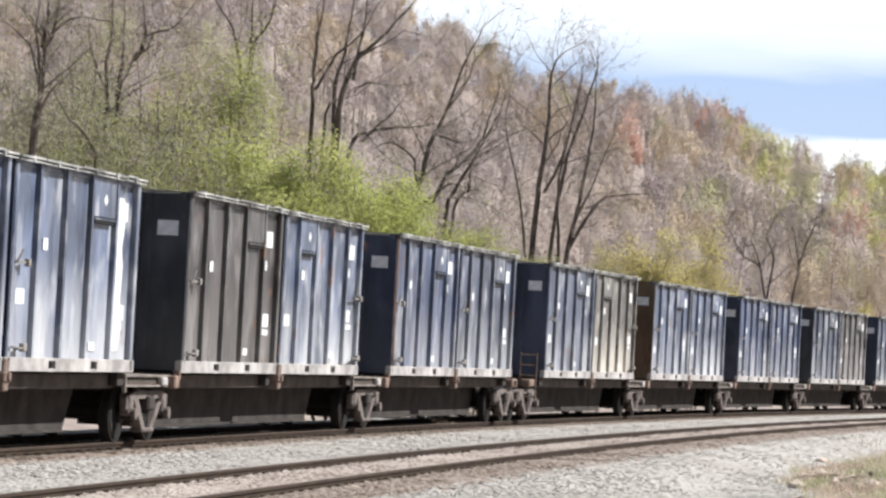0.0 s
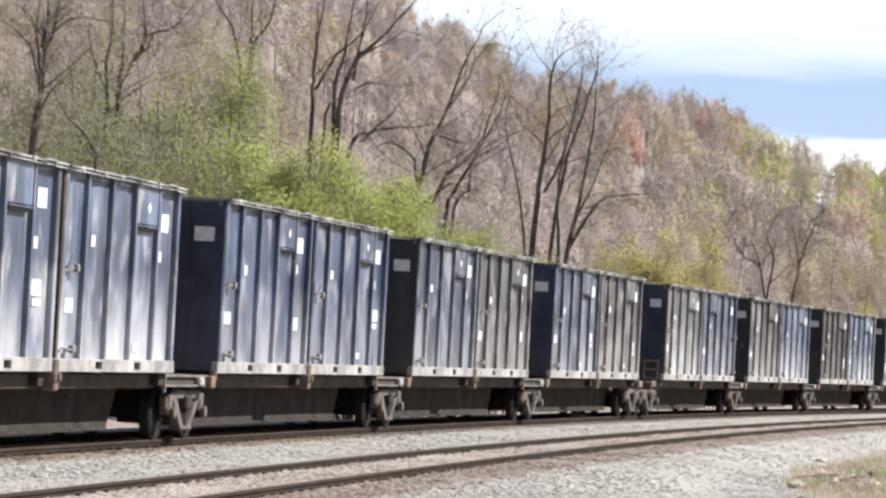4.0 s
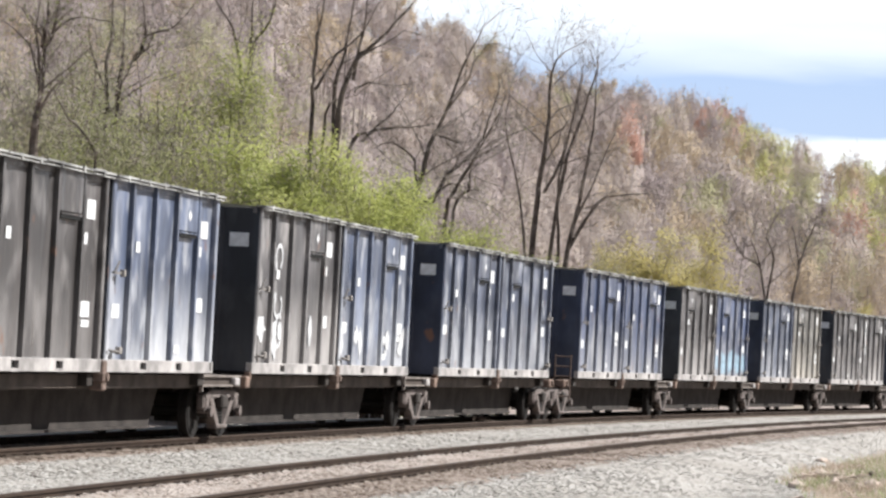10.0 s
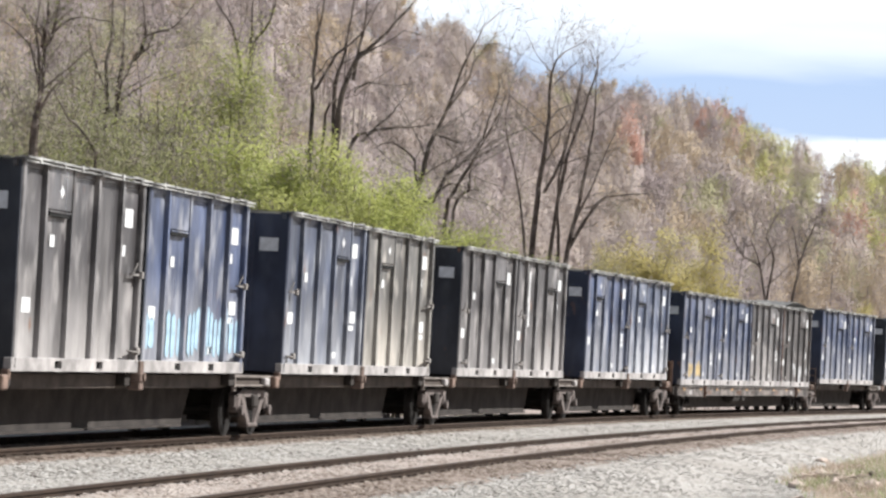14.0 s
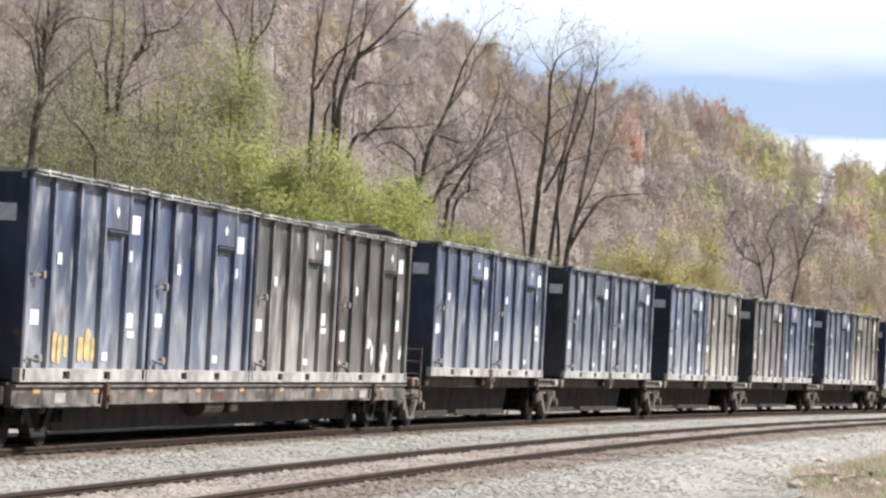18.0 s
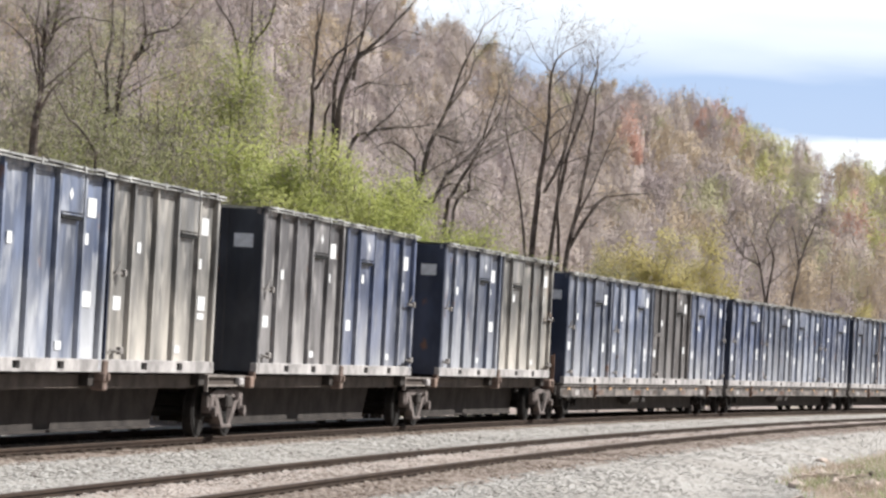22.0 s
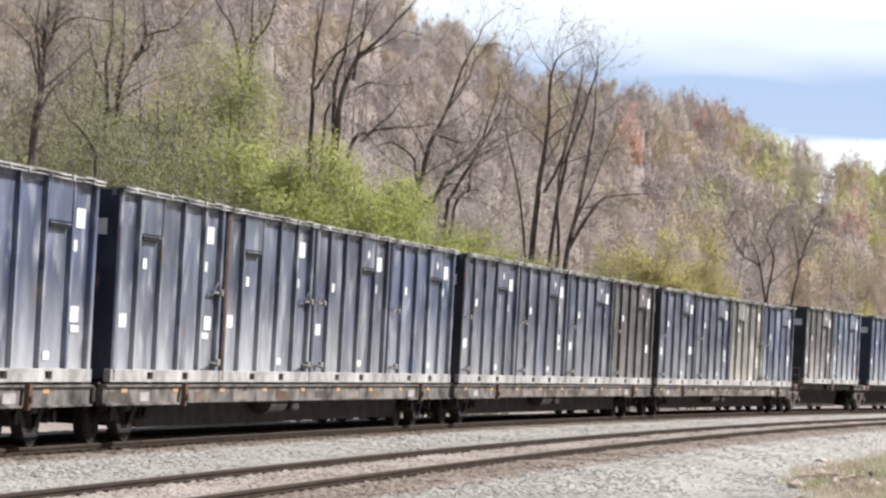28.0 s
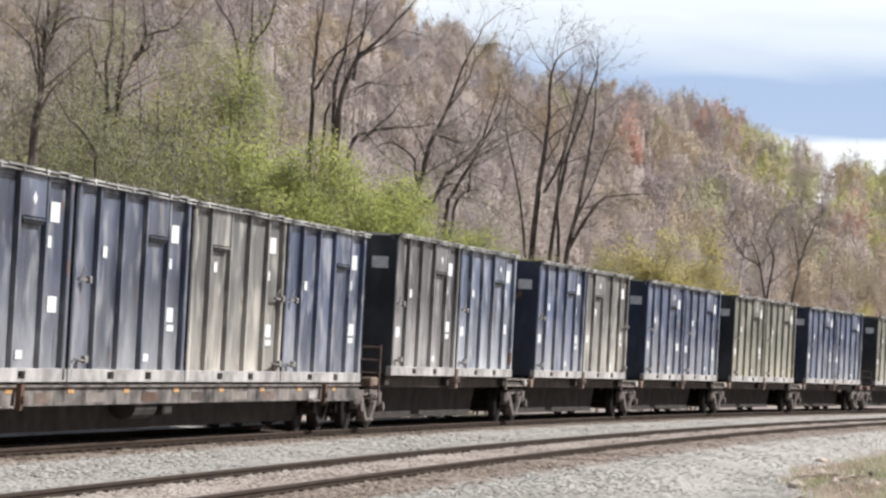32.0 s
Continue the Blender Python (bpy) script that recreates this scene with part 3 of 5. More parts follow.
def add_loops(box_ob, x, z, seed):
    """A sprayed tag of open white loops."""
    rng = random.Random(seed)
    y = -(BOX_W / 2 - 0.085) - 0.006
    for k in range(4):
        bm = bmesh.new()
        cx, cz = x + rng.uniform(-0.35, 0.35), z - 0.42 * k + 0.5
        rx, rz, a0 = rng.uniform(0.2, 0.36), rng.uniform(0.22, 0.34), rng.uniform(0, 6)
        arc = [a0 + i * 0.42 for i in range(13)]
        ring = [(cx + rx * math.cos(a), cz + rz * math.sin(a)) for a in arc]
        ring += [(cx + (rx - 0.07) * math.cos(a), cz + (rz - 0.07) * math.sin(a)) for a in arc[::-1]]
        add_prism(bm, ring, "y", y - 0.003 - 0.0005 * k, y)
        part("graffiti", bm, M_SPRAY, box_ob, "white sprayed loop")


def add_splashes(box_ob, count, seed):
    """Ragged white splashes low on the wall."""
    rng = random.Random(seed)
    y = -(BOX_W / 2 - 0.085) - 0.006
    for k in range(count):
        bay = BAYS[rng.randrange(5)]
        w, h = rng.uniform(0.12, 0.3), rng.uniform(0.12, 0.3)
        cx, cz = bay + rng.uniform(-0.25, 0.25), rng.uniform(0.36, 0.8)
        ring = [(cx + w * math.cos(i * 0.524) * rng.uniform(0.45, 1.1), cz + h * math.sin(i * 0.524) * rng.uniform(0.45, 1.15)) for i in range(12)]
        bm = bmesh.new()
        add_prism(bm, ring, "y", y - 0.003 - 0.0004 * k, y)
        part("graffiti", bm, M_SPRAY, box_ob, "white paint splash")


def add_streak(box_ob, x, z0, z1, wd, seed):
    """A run of spilt white paint down the wall."""
    rng = random.Random(seed)
    bm = bmesh.new()
    n = 9
    y = -(BOX_W / 2 - 0.085) - 0.003
    left = [(x - wd / 2 * rng.uniform(0.4, 1.2), z0 + (z1 - z0) * i / n) for i in range(n + 1)]
    right = [(x + wd / 2 * rng.uniform(0.4, 1.2), z0 + (z1 - z0) * i / n) for i in range(n + 1)]
    add_prism(bm, left + right[::-1], "y", y - 0.003, y)
    part("paint_run", bm, M_WHITE, box_ob, "run of spilt white paint")


# wheels and trucks
def wheelset_bm():
    bm = bmesh.new()
    add_rod(bm, (0, -1.05, 0), (0, 1.05, 0), 0.08, 10)
    for sgn in (-1, 1):
        # tread, flange, dished plate and hub
        add_rod(bm, (0, sgn * 0.70, 0), (0, sgn * 0.82, 0), 0.42, 28)
        add_rod(bm, (0, sgn * 0.675, 0), (0, sgn * 0.702, 0), 0.448, 28)
        add_rod(bm, (0, sgn * 0.815, 0), (0, sgn * 0.835, 0), 0.37, 28)
        add_rod(bm, (0, sgn * 0.83, 0), (0, sgn * 0.90, 0), 0.13, 14)
        for k in range(3):
            a = k * 2.094
            add_box(bm, 0.22 * math.cos(a) - 0.04, 0.22 * math.cos(a) + 0.04, sgn * 0.84 - 0.008, sgn * 0.84 + 0.008, 0.22 * math.sin(a) - 0.04, 0.22 * math.sin(a) + 0.04)
    return bm


def frame_bm():
    """Cast side frame: top chord, two sloping legs that meet under the springs, journal boxes with their caps."""
    bm = bmesh.new()
    y0, y1 = -0.08, 0.08
    add_prism(bm, [(-1.02, 0.66), (1.02, 0.66), (1.06, 0.71), (0.75, 0.77), (-0.75, 0.77), (-1.06, 0.71)], "y", y0, y1)
    for sg in (-1, 1):
        add_prism(bm, [(sg * 0.82, 0.67), (sg * 0.58, 0.67), (sg * 0.10, 0.20), (sg * 0.30, 0.20)], "y", y0, y1)
        add_box(bm, sg * 0.92 - 0.10, sg * 0.92 + 0.10, -0.09, 0.09, 0.40, 0.67, 0.03)
        add_rod(bm, (sg * 0.92, -0.16, 0.44), (sg * 0.92, -0.10, 0.44), 0.09, 12)
        add_box(bm, sg * 1.06 - 0.04, sg * 1.06 + 0.04, -0.06, 0.06, 0.48, 0.70, 0.02)
    add_box(bm, -0.32, 0.32, -0.10, 0.10, 0.15, 0.225, 0.02)
    return bm


def spring_bm():
    # one coil spring as a single turned body, waisted between its turns
    bm = bmesh.new()
    rings = []
    for k in range(11):
        r = 0.062 if k % 2 else 0.048
        rings.append([bm.verts.new((r * math.cos(a * 0.785), r * math.sin(a * 0.785), 0.225 + k * 0.026)) for a in range(8)])
    for lo, hi in zip(rings, rings[1:]):
        for a in range(8):
            bm.faces.new((lo[a], lo[(a + 1) % 8], hi[(a + 1) % 8], hi[a]))
    bm.faces.new(rings[0][::-1])
    bm.faces.new(rings[-1])
    return bm


def truck_bm():
    bm = box(-0.18, 0.18, -1.12, 1.12, 0.48, 0.70, 0.03)
    add_box(bm, -0.3, 0.3, -0.3, 0.3, 0.70, 0.80)
    for sg in (-1, 1):
        add_box(bm, sg * 0.40 - 0.05, sg * 0.40 + 0.05, -0.95, 0.95, 0.30, 0.40)
    return bm


WHEELS = []


# grimy: frames coloured near-black to put in the deep shadow under flat cars
def add_truck(car, x, grimy=False):
    tr = piece("truck", shared("truck", truck_bm, [M_UNDER]), car, (x, 0, 0), "four-wheel bogie with dusty cast frames")
    for sg in (-1, 1):
        piece("side_frame", shared(("side_frame", grimy), frame_bm, [M_WHEEL if grimy else M_TRUCK]), tr, (0, sg * 0.98, 0), "cast side frame coloured black for the shadow under the car" if grimy else "dusty grey cast side frame", 0 if sg < 0 else math.pi)
        for x in (-0.13, 0.0, 0.13):
            piece("spring", shared("spring", spring_bm, [M_WHEEL]), tr, (x, sg * 0.98, 0))
    for sg in (-1, 1):
        w = piece("wheelset", shared("wheelset", wheelset_bm, [M_WHEEL], False), tr, (sg * 0.89, 0, 0.42), "dark steel wheels on an axle")
        WHEELS.append((w, car, x + sg * 0.89, sg * 0.89))
    return tr


def spine_sill_bm():
    bm = prism([(-0.9, 0.80), (0.2, 0.80), (0.7, 0.19), (11.9, 0.19), (12.4, 0.80), (13.75, 0.80), (13.75, 1.0), (-0.9, 1.0)], "y", -0.5, 0.5)
    add_prism(bm, [(1.0, 0.17), (11.6, 0.17), (11.6, 0.21), (1.0, 0.21)], "y", -0.6, 0.6)
    return bm


def side_sill_bm():
    bm = box(0.1, 12.55, -0.06, 0.06, 0.83, 1.02)
    add_box(bm, 0.1, 12.55, -0.02, 0.10, 0.81, 0.83)
    return bm


def bearer_bm():
    return box(-0.18, 0.18, -1.20, 1.20, 0.86, DECK - 0.004, 0.01)


def bracket_bm():
    bm = box(-0.10, 0.10, -0.10, 0.10, 0.80, DECK + 0.17, 0.02)
    add_box(bm, -0.13, 0.13, -0.12, 0.10, 0.92, 1.06, 0.02)
    add_rod(bm, (0, -0.15, 1.0), (0, 0.0, 1.0), 0.06, 10)
    return bm


def platform_bm(a, b):
    # walkway between two units: tread plate, brown web, lit top and bottom flanges, an upright at the far end
    bm = box(a, b, -1.14, 1.14, 0.99, 1.02)
    for sg in (-1, 1):
        add_box(bm, a, b, min(sg * 1.20, sg * 1.14), max(sg * 1.20, sg * 1.14), 0.995, 1.025)
        add_box(bm, a, b, min(sg * 1.20, sg * 1.12), max(sg * 1.20, sg * 1.12), 0.845, 0.875)
        add_box(bm, a, a + 0.05, min(sg * 1.205, sg * 1.15), max(sg * 1.205, sg * 1.15), 0.76, 1.035)
    return bm


def platform_web_bm(a, b):
    return box(a + 0.02, b - 0.02, -0.02, 0.02, 0.877, 0.988)


def hook_bm():
    # corner guide for the container's foot
    bm = box(-0.14, 0.10, -0.06, 0.06, 0.82, 1.02, 0.02)
    add_box(bm, 0.10, 0.18, -0.06, 0.06, 0.94, 1.10, 0.02)
    return bm


def coupler_bm():
    bm = box(-1.0, 1.0, -0.12, 0.12, 0.72, 0.98, 0.03)
    add_box(bm, -0.3, 0.3, -0.2, 0.2, 0.68, 1.0, 0.05)
    add_rod(bm, (-0.9, -0.45, 0.75), (0.0, -0.4, 0.45), 0.03)
    add_rod(bm, (0.0, -0.4, 0.45), (0.9, -0.45, 0.75), 0.03)
    return bm


def end_sill_bm():
    bm = box(-0.16, 0.16, -1.2, 1.2, 0.84, 1.0, 0.02)
    for y in (-1.08, 1.08):
        add_box(bm, -0.28, 0.28, y - 0.12, y + 0.12, 0.82, 1.02, 0.03)
    return bm


def ladder_bm():
    bm = bmesh.new()
    for x in (-0.2, 0.2):
        add_rod(bm, (x, 0, 0.55), (x, 0, 1.65), 0.02)
    for z in (0.6, 0.85, 1.1, 1.35, 1.6):
        add_rod(bm, (-0.2, 0, z), (0.2, 0, z), 0.018)
    return bm


def spine_car(lead, tail):
    """One articulated spine-car unit for two containers. lead/tail: coupled ends."""
    car = tagged(new("spine_car"), "dark grimy articulated spine car carrying two containers", "railway car", "railway cars")
    piece("center_sill", shared("center_sill", spine_sill_bm, [M_UNDER]), car, label="deep dark fish-bellied centre sill")
    for sg in (-1, 1):
        piece("side_sill", shared("side_sill", side_sill_bm, [M_SILL]), car, (0, sg * 1.0, 0), "dull brown side sill")
        piece("bracket", shared("bracket", bracket_bm, [M_RUST]), car, (6.33, sg * 1.24, 0), "rusty brown container bracket")
    for x in (0.2, 6.1, 6.56, 12.4):
        piece("bearer", shared("bearer", bearer_bm, [M_UNDER]), car, (x, 0, 0))
    if lead:
        add_truck(car, -0.65)
        piece("end_sill", shared("end_sill", end_sill_bm, [M_ORANGE]), car, (-0.85, 0, 0), "scuffed orange end sill")
        piece("coupler", shared("coupler", coupler_bm, [M_LATCH]), car, (-2.0, 0, 0))
        piece("ladder", shared("ladder", ladder_bm, [M_RUST]), car, (-0.95, -1.1, 0), "rusty grab-iron ladder", math.pi / 2)
    else:
        piece("platform", shared("platform", lambda: platform_bm(-2.66, -0.12), [M_PLAT]), car, label="dusty walkway platform")
        for sg in (-1, 1):
            piece("platform_web", shared("platform_web", lambda: platform_web_bm(-2.66, -0.12), [M_SILL]), car, (0, sg * 1.12, 0))
            piece("corner_guide", shared("corner_guide", hook_bm, [M_ORANGE]), car, (-0.12, sg * 1.24, 0), "rusty orange corner guide")
            piece("junction_box", shared("junction_box", lambda: box(-0.14, 0.14, -0.05, 0.05, 0.86, 0.99, 0.02), [M_RAIL]), car, (-0.62, sg * 1.2, 0), "pale painted box")
        add_truck(car, -0.85)
    if tail:
        add_truck(car, 13.3)
        piece("end_sill", shared("end_sill", end_sill_bm, [M_ORANGE]), car, (13.75, 0, 0), "scuffed orange end sill")
    return car


def deck_bm(n):
    e = n * PITCH_BOX
    bm = box(-0.15, e + 0.1, -1.24, 1.24, FLAT_DECK - 0.12, FLAT_DECK - 0.004)
    return bm


def flat_sill_bm(n):
    e = n * PITCH_BOX
    top = FLAT_DECK - 0.035
    bm = box(-0.15, e + 0.1, -0.05, 0.05, top - 0.28, top - 0.01)
    add_box(bm, -0.15, e + 0.1, -0.10, 0.05, top - 0.028, top)
    for a, b in ((-0.15, 4.2), (e - 4.4, e + 0.1)):
        add_box(bm, a, b, -0.10, 0.05, top - 0.30, top - 0.27)
    return bm


def tie_bracket_bm():
    # dark lashing bracket bolted over the sill
    bm = prism([(-0.06, -0.34), (0.06, -0.34), (0.12, -0.06), (0.16, 0.0), (-0.02, 0.0), (-0.04, -0.12)], "y", -0.07, 0.0)
    add_rod(bm, (0.02, -0.1, -0.2), (0.02, 0.0, -0.2), 0.05, 8)
    return bm


def brake_stand_bm():
    bm = box(-0.05, 0.05, -0.42, 0.42, 0.72, 1.62, 0.02)
    for y in (-0.45, 0.45):
        add_rod(bm, (-0.06, y, 0.7), (-0.06, y, 1.66), 0.025)
    add_rod(bm, (-0.16, 0, 1.35), (-0.04, 0, 1.35), 0.26, 14)
    return bm


def flat_belly_bm(n):
    e = n * PITCH_BOX
    bm = prism([(-0.2, 0.79), (-0.2, 0.70), (2.9, 0.70), (3.3, 0.21), (e - 3.3, 0.21), (e - 2.9, 0.70), (e + 0.15, 0.70), (e + 0.15, 0.79)], "y", -0.85, 0.85)
    return bm


def tank_bm():
    bm = bmesh.new()
    add_rod(bm, (-0.6, 0, 0.56), (0.6, 0, 0.56), 0.2, 14)
    add_box(bm, 1.0, 1.5, -0.2, 0.2, 0.42, 0.74, 0.03)
    add_box(bm, -0.5, 0.5, -0.03, 0.03, 0.7, 0.8)
    return bm


def flat_car():
    car = tagged(new("flat_car"), "worn long flat car with rusty scuffed side sills", "railway car", "railway cars")
    n = 4
    e = n * PITCH_BOX
    piece("deck", shared("deck", lambda: deck_bm(n), [M_UNDER]), car)
    for sg in (-1, 1):
        sill = piece("side_sill", shared("flat_side_sill", lambda: flat_sill_bm(n), [M_FLAT]), car, (0, sg * 1.27, 0), "scuffed pale side sill with rust and paint patches", 0 if sg < 0 else 0)
        if sg < 0:
            for i in range(9):
                piece("reflector", shared("reflector", lambda: box(-0.15, 0.15, -0.008, 0, -0.035, 0.035), [M_REFLECT]), sill, (0.9 + i * 2.8, -0.051, FLAT_DECK - 0.115), "amber reflector strip")
            for at, wd, m in ((0.5, 0.9, M_SILL), (2.0, 0.5, M_RAIL), (5.2, 0.7, M_RUST), (7.7, 0.9, M_PLAT), (10.6, 0.9, M_POST), (13.4, 0.7, M_SILL), (16.1, 1.1, M_PLAT), (18.2, 0.8, M_RUST), (21.6, 0.6, M_RAIL)):
                piece("paint_patch", shared(("paint_patch", wd, m.name), lambda: box(-wd / 2, wd / 2, -0.004, 0, -0.075, 0.06, 0.0), [m]), sill, (at, -0.051, FLAT_DECK - 0.205), "worn patch of old paint")
            for x in (3.9, e - 3.3):
                piece("lashing_bracket", shared("lashing_bracket", tie_bracket_bm, [M_POST]), sill, (x, -0.10, FLAT_DECK - 0.02), "dark rusty lashing bracket")
    piece("brake_stand", shared("brake_stand", brake_stand_bm, [M_POST]), car, (-0.36, -0.72, 0), "rust-brown handbrake stand")
    piece("center_sill", shared("flat_belly", lambda: flat_belly_bm(n), [M_UNDER]), car)
    piece("air_tank", shared("air_tank", tank_bm, [M_UNDER]), car, (e * 0.42, -1.06, 0))
    add_truck(car, 1.9, True)
    add_truck(car, e - 1.9, True)
    for x in (-0.22, e + 0.17):
        piece("end_sill", shared("flat_end_sill", lambda: box(-0.06, 0.06, -1.22, 1.22, 0.62, 0.86, 0.02), [M_UNDER]), car, (x, 0, 0))
    piece("coupler", shared("coupler", coupler_bm, [M_LATCH]), car, (-0.45, 0, 0))
    return car


# kind, place of the first container's leading corner at mid clip, containers (paint, turned end for end)
UNITS = [
    ("s", -239.1, "Pa Pa", 0, 0), ("s", -223.7, "Da Pb", 0, 0), ("s", -208.15, "Ba Na", 0, 1),
    ("s", -191.45, "Na Cb", 1, 0), ("s", -176.1, "Pa Pa", 0, 0), ("s", -160.75, "Ba Ba", 0, 0), ("s", -145.4, "Na Ga", 0, 0), ("s", -129.95, "Na Ga", 0, 1),
    ("s", -113.3, "Sa Nb", 1, 0), ("s", -98.0, "Ga Pa", 0, 0), ("s", -82.55, "Da Pa", 0, 0), ("s", -67.3, "Ga Pa", 0, 0), ("s", -51.65, "Na Nb", 0, 1),
    ("s", -35.1, "Ba Ba", 1, 0), ("s", -19.7, "Gb Bb", 0, 0), ("s", -4.35, "Na Cb", 0, 0), ("s", 11.1, "Ga Ga", 0, 0), ("s", 26.6, "Bb Pb", 0, 1),
    ("f", 41.65, "Ba Ba Ga Dx", 1, 1),
    ("s", 69.4, "Ba Ba", 1, 0), ("s", 84.9, "Na Na", 0, 0), ("s", 100.3, "Pa Ca", 0, 0), ("s", 115.8, "Ga Bb", 0, 0), ("s", 131.2, "Na Cb", 0, 1),
    ("f", 145.85, "Na Pa Da Bb", 1, 1), ("f", 172.3, "Ba Na Pb Ba", 1, 1), ("f", 198.65, "Nb Nb Ka Ba", 1, 1), ("f", 224.95, "Ka Ka Ka Da", 1, 1), ("f", 251.3, "Ka Ka Cb Ba", 1, 1),
    ("s", 279.35, "Ga Pa", 1, 0), ("s", 294.75, "Ba Cb", 0, 0), ("s", 310.25, "Ba Ba", 0, 0), ("s", 325.6, "Oa Oa", 0, 0), ("s", 341.0, "Ba Ba", 0, 1),
    ("s", 357.4, "Oa Oa", 1, 0),
]
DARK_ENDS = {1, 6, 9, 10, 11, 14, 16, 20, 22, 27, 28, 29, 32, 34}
ROLLING = []


def build_train():
    for i, (kind, s0, boxes, lead, tail) in enumerate(UNITS):
        car = spine_car(lead, tail) if kind == "s" else flat_car()
        ROLLING.append((car, s0, 0.0))
        for j, code in enumerate(boxes.split()):
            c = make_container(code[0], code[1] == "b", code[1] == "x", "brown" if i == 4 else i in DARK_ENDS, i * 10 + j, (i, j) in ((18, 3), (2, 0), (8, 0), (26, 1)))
            ROLLING.append((c, s0 + j * PITCH_BOX + BOX_L / 2, DECK if kind == "s" else FLAT_DECK))
            if (i, j) == (14, 1):
                add_spray(c, M_CYAN, (0, 1, 2, 3, 4), 0.25, 1.05, 3, "pale cyan and white graffiti")
            if (i, j) == (18, 0):
                add_spray(c, M_YELLOW, (1, 2), 0.25, 0.75, 4, "yellow graffiti")
            if (i, j) == (0, 1):
                add_streak(c, 2.3, 0.3, 2.5, 0.5, 6)
            if (i, j) == (6, 1):
                add_streak(c, 0.95, 0.22, 2.5, 0.2, 7)
            if (i, j) == (16, 1):
                add_streak(c, -1.3, 1.2, 2.5, 0.22, 8)
            if (i, j) == (11, 0):
                add_loops(c, -1.3, 1.5, 9)
            if (i, j) == (18, 3):
                add_splashes(c, 7, 33)
            if i == 11:
                add_splashes(c, 9 if j else 6, 20 + j)


build_train()


# ---- woods ----
def leaf_mat(name, stops, glow=0.45, patchy=0.35):
    """Thin leaves and buds: each one its own tint, part of the light passing through."""
    m = island_mat(name, stops, 0.6, patchy)
    nt = m.node_tree
    b, out = nt.nodes["Principled BSDF"], nt.nodes["Material Output"]
    tr, mx = nt.nodes.new("ShaderNodeBsdfTranslucent"), nt.nodes.new("ShaderNodeMixShader")
    src = b.inputs["Base Color"].links[0].from_socket
    nt.links.new(src, tr.inputs["Color"])
    mx.inputs[0].default_value = glow
    nt.links.new(b.outputs[0], mx.inputs[1])
    nt.links.new(tr.outputs[0], mx.inputs[2])
    nt.links.new(mx.outputs[0], out.inputs["Surface"])
    return m


M_BARK = plain("dark_bark", (0.105, 0.085, 0.072), 0.9, 0, 0.45, 5.0, 0.5)
M_BRANCH = plain("brown_branch_bark", (0.20, 0.17, 0.145), 0.9, 0, 0.4, 5.0, 0.4)
M_BARK_PALE = plain("grey_bark", (0.22, 0.185, 0.16), 0.9, 0, 0.4, 4.0, 0.5)
# Far bark and twigs are paler than near ones: haze put into colour.
M_BARK_FAR = plain("hazed_pale_bark", (0.32, 0.28, 0.262), 0.9, 0, 0.35, 0.3, 0.3)
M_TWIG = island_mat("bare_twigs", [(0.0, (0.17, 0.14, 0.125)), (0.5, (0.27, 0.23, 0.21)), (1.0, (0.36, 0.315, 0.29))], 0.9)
M_TWIG_FAR = island_mat("hazed_grey_twigs", [(0.0, (0.25, 0.215, 0.20)), (1.0, (0.33, 0.285, 0.27))], 0.9)
LEAVES = {
    "green": leaf_mat("fresh_green_leaves", [(0.0, (0.23, 0.265, 0.085)), (0.5, (0.41, 0.43, 0.155)), (1.0, (0.56, 0.565, 0.235))], 0.5, 0.8),
    "olive": leaf_mat("olive_buds", [(0.0, (0.15, 0.16, 0.075)), (0.5, (0.255, 0.26, 0.135)), (1.0, (0.38, 0.365, 0.22))], 0.5, 0.6),
    "yellow": leaf_mat("yellow_green_buds", [(0.0, (0.36, 0.31, 0.12)), (0.5, (0.49, 0.425, 0.18)), (1.0, (0.58, 0.52, 0.28))], 0.5),
    "pale": leaf_mat("pale_spring_buds", [(0.0, (0.23, 0.22, 0.135)), (0.5, (0.345, 0.33, 0.22)), (1.0, (0.45, 0.42, 0.305))], 0.5, 0.6),
    "red": leaf_mat("red_maple_buds", [(0.0, (0.36, 0.17, 0.12)), (0.5, (0.46, 0.25, 0.18)), (1.0, (0.54, 0.35, 0.27))], 0.5, 0.12),
    "tan": leaf_mat("tan_buds", [(0.0, (0.30, 0.22, 0.14)), (0.5, (0.44, 0.345, 0.23)), (1.0, (0.56, 0.46, 0.33))], 0.5, 0.12),
    "plum": leaf_mat("plum_grey_buds", [(0.0, (0.20, 0.15, 0.155)), (0.5, (0.31, 0.25, 0.255)), (1.0, (0.42, 0.35, 0.35))], 0.5, 0.12),
    "mauve": leaf_mat("mauve_buds", [(0.0, (0.22, 0.17, 0.155)), (0.5, (0.37, 0.305, 0.275)), (1.0, (0.54, 0.465, 0.42))], 0.5, 0.12),
}


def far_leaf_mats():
    """The same kinds across the valley: haze put into softer tints, whole crowns lighter or darker."""
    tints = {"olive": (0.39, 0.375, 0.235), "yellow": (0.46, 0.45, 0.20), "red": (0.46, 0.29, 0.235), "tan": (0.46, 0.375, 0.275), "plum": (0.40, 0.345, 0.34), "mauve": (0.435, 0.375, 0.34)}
    return {k: leaf_mat(k + "_hazed_crowns", [(0.0, tuple(0.9 * c for c in v)), (1.0, tuple(min(0.9, 1.1 * c) for c in v))], 0.62, 0.25) for k, v in tints.items()}


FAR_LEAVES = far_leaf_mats()


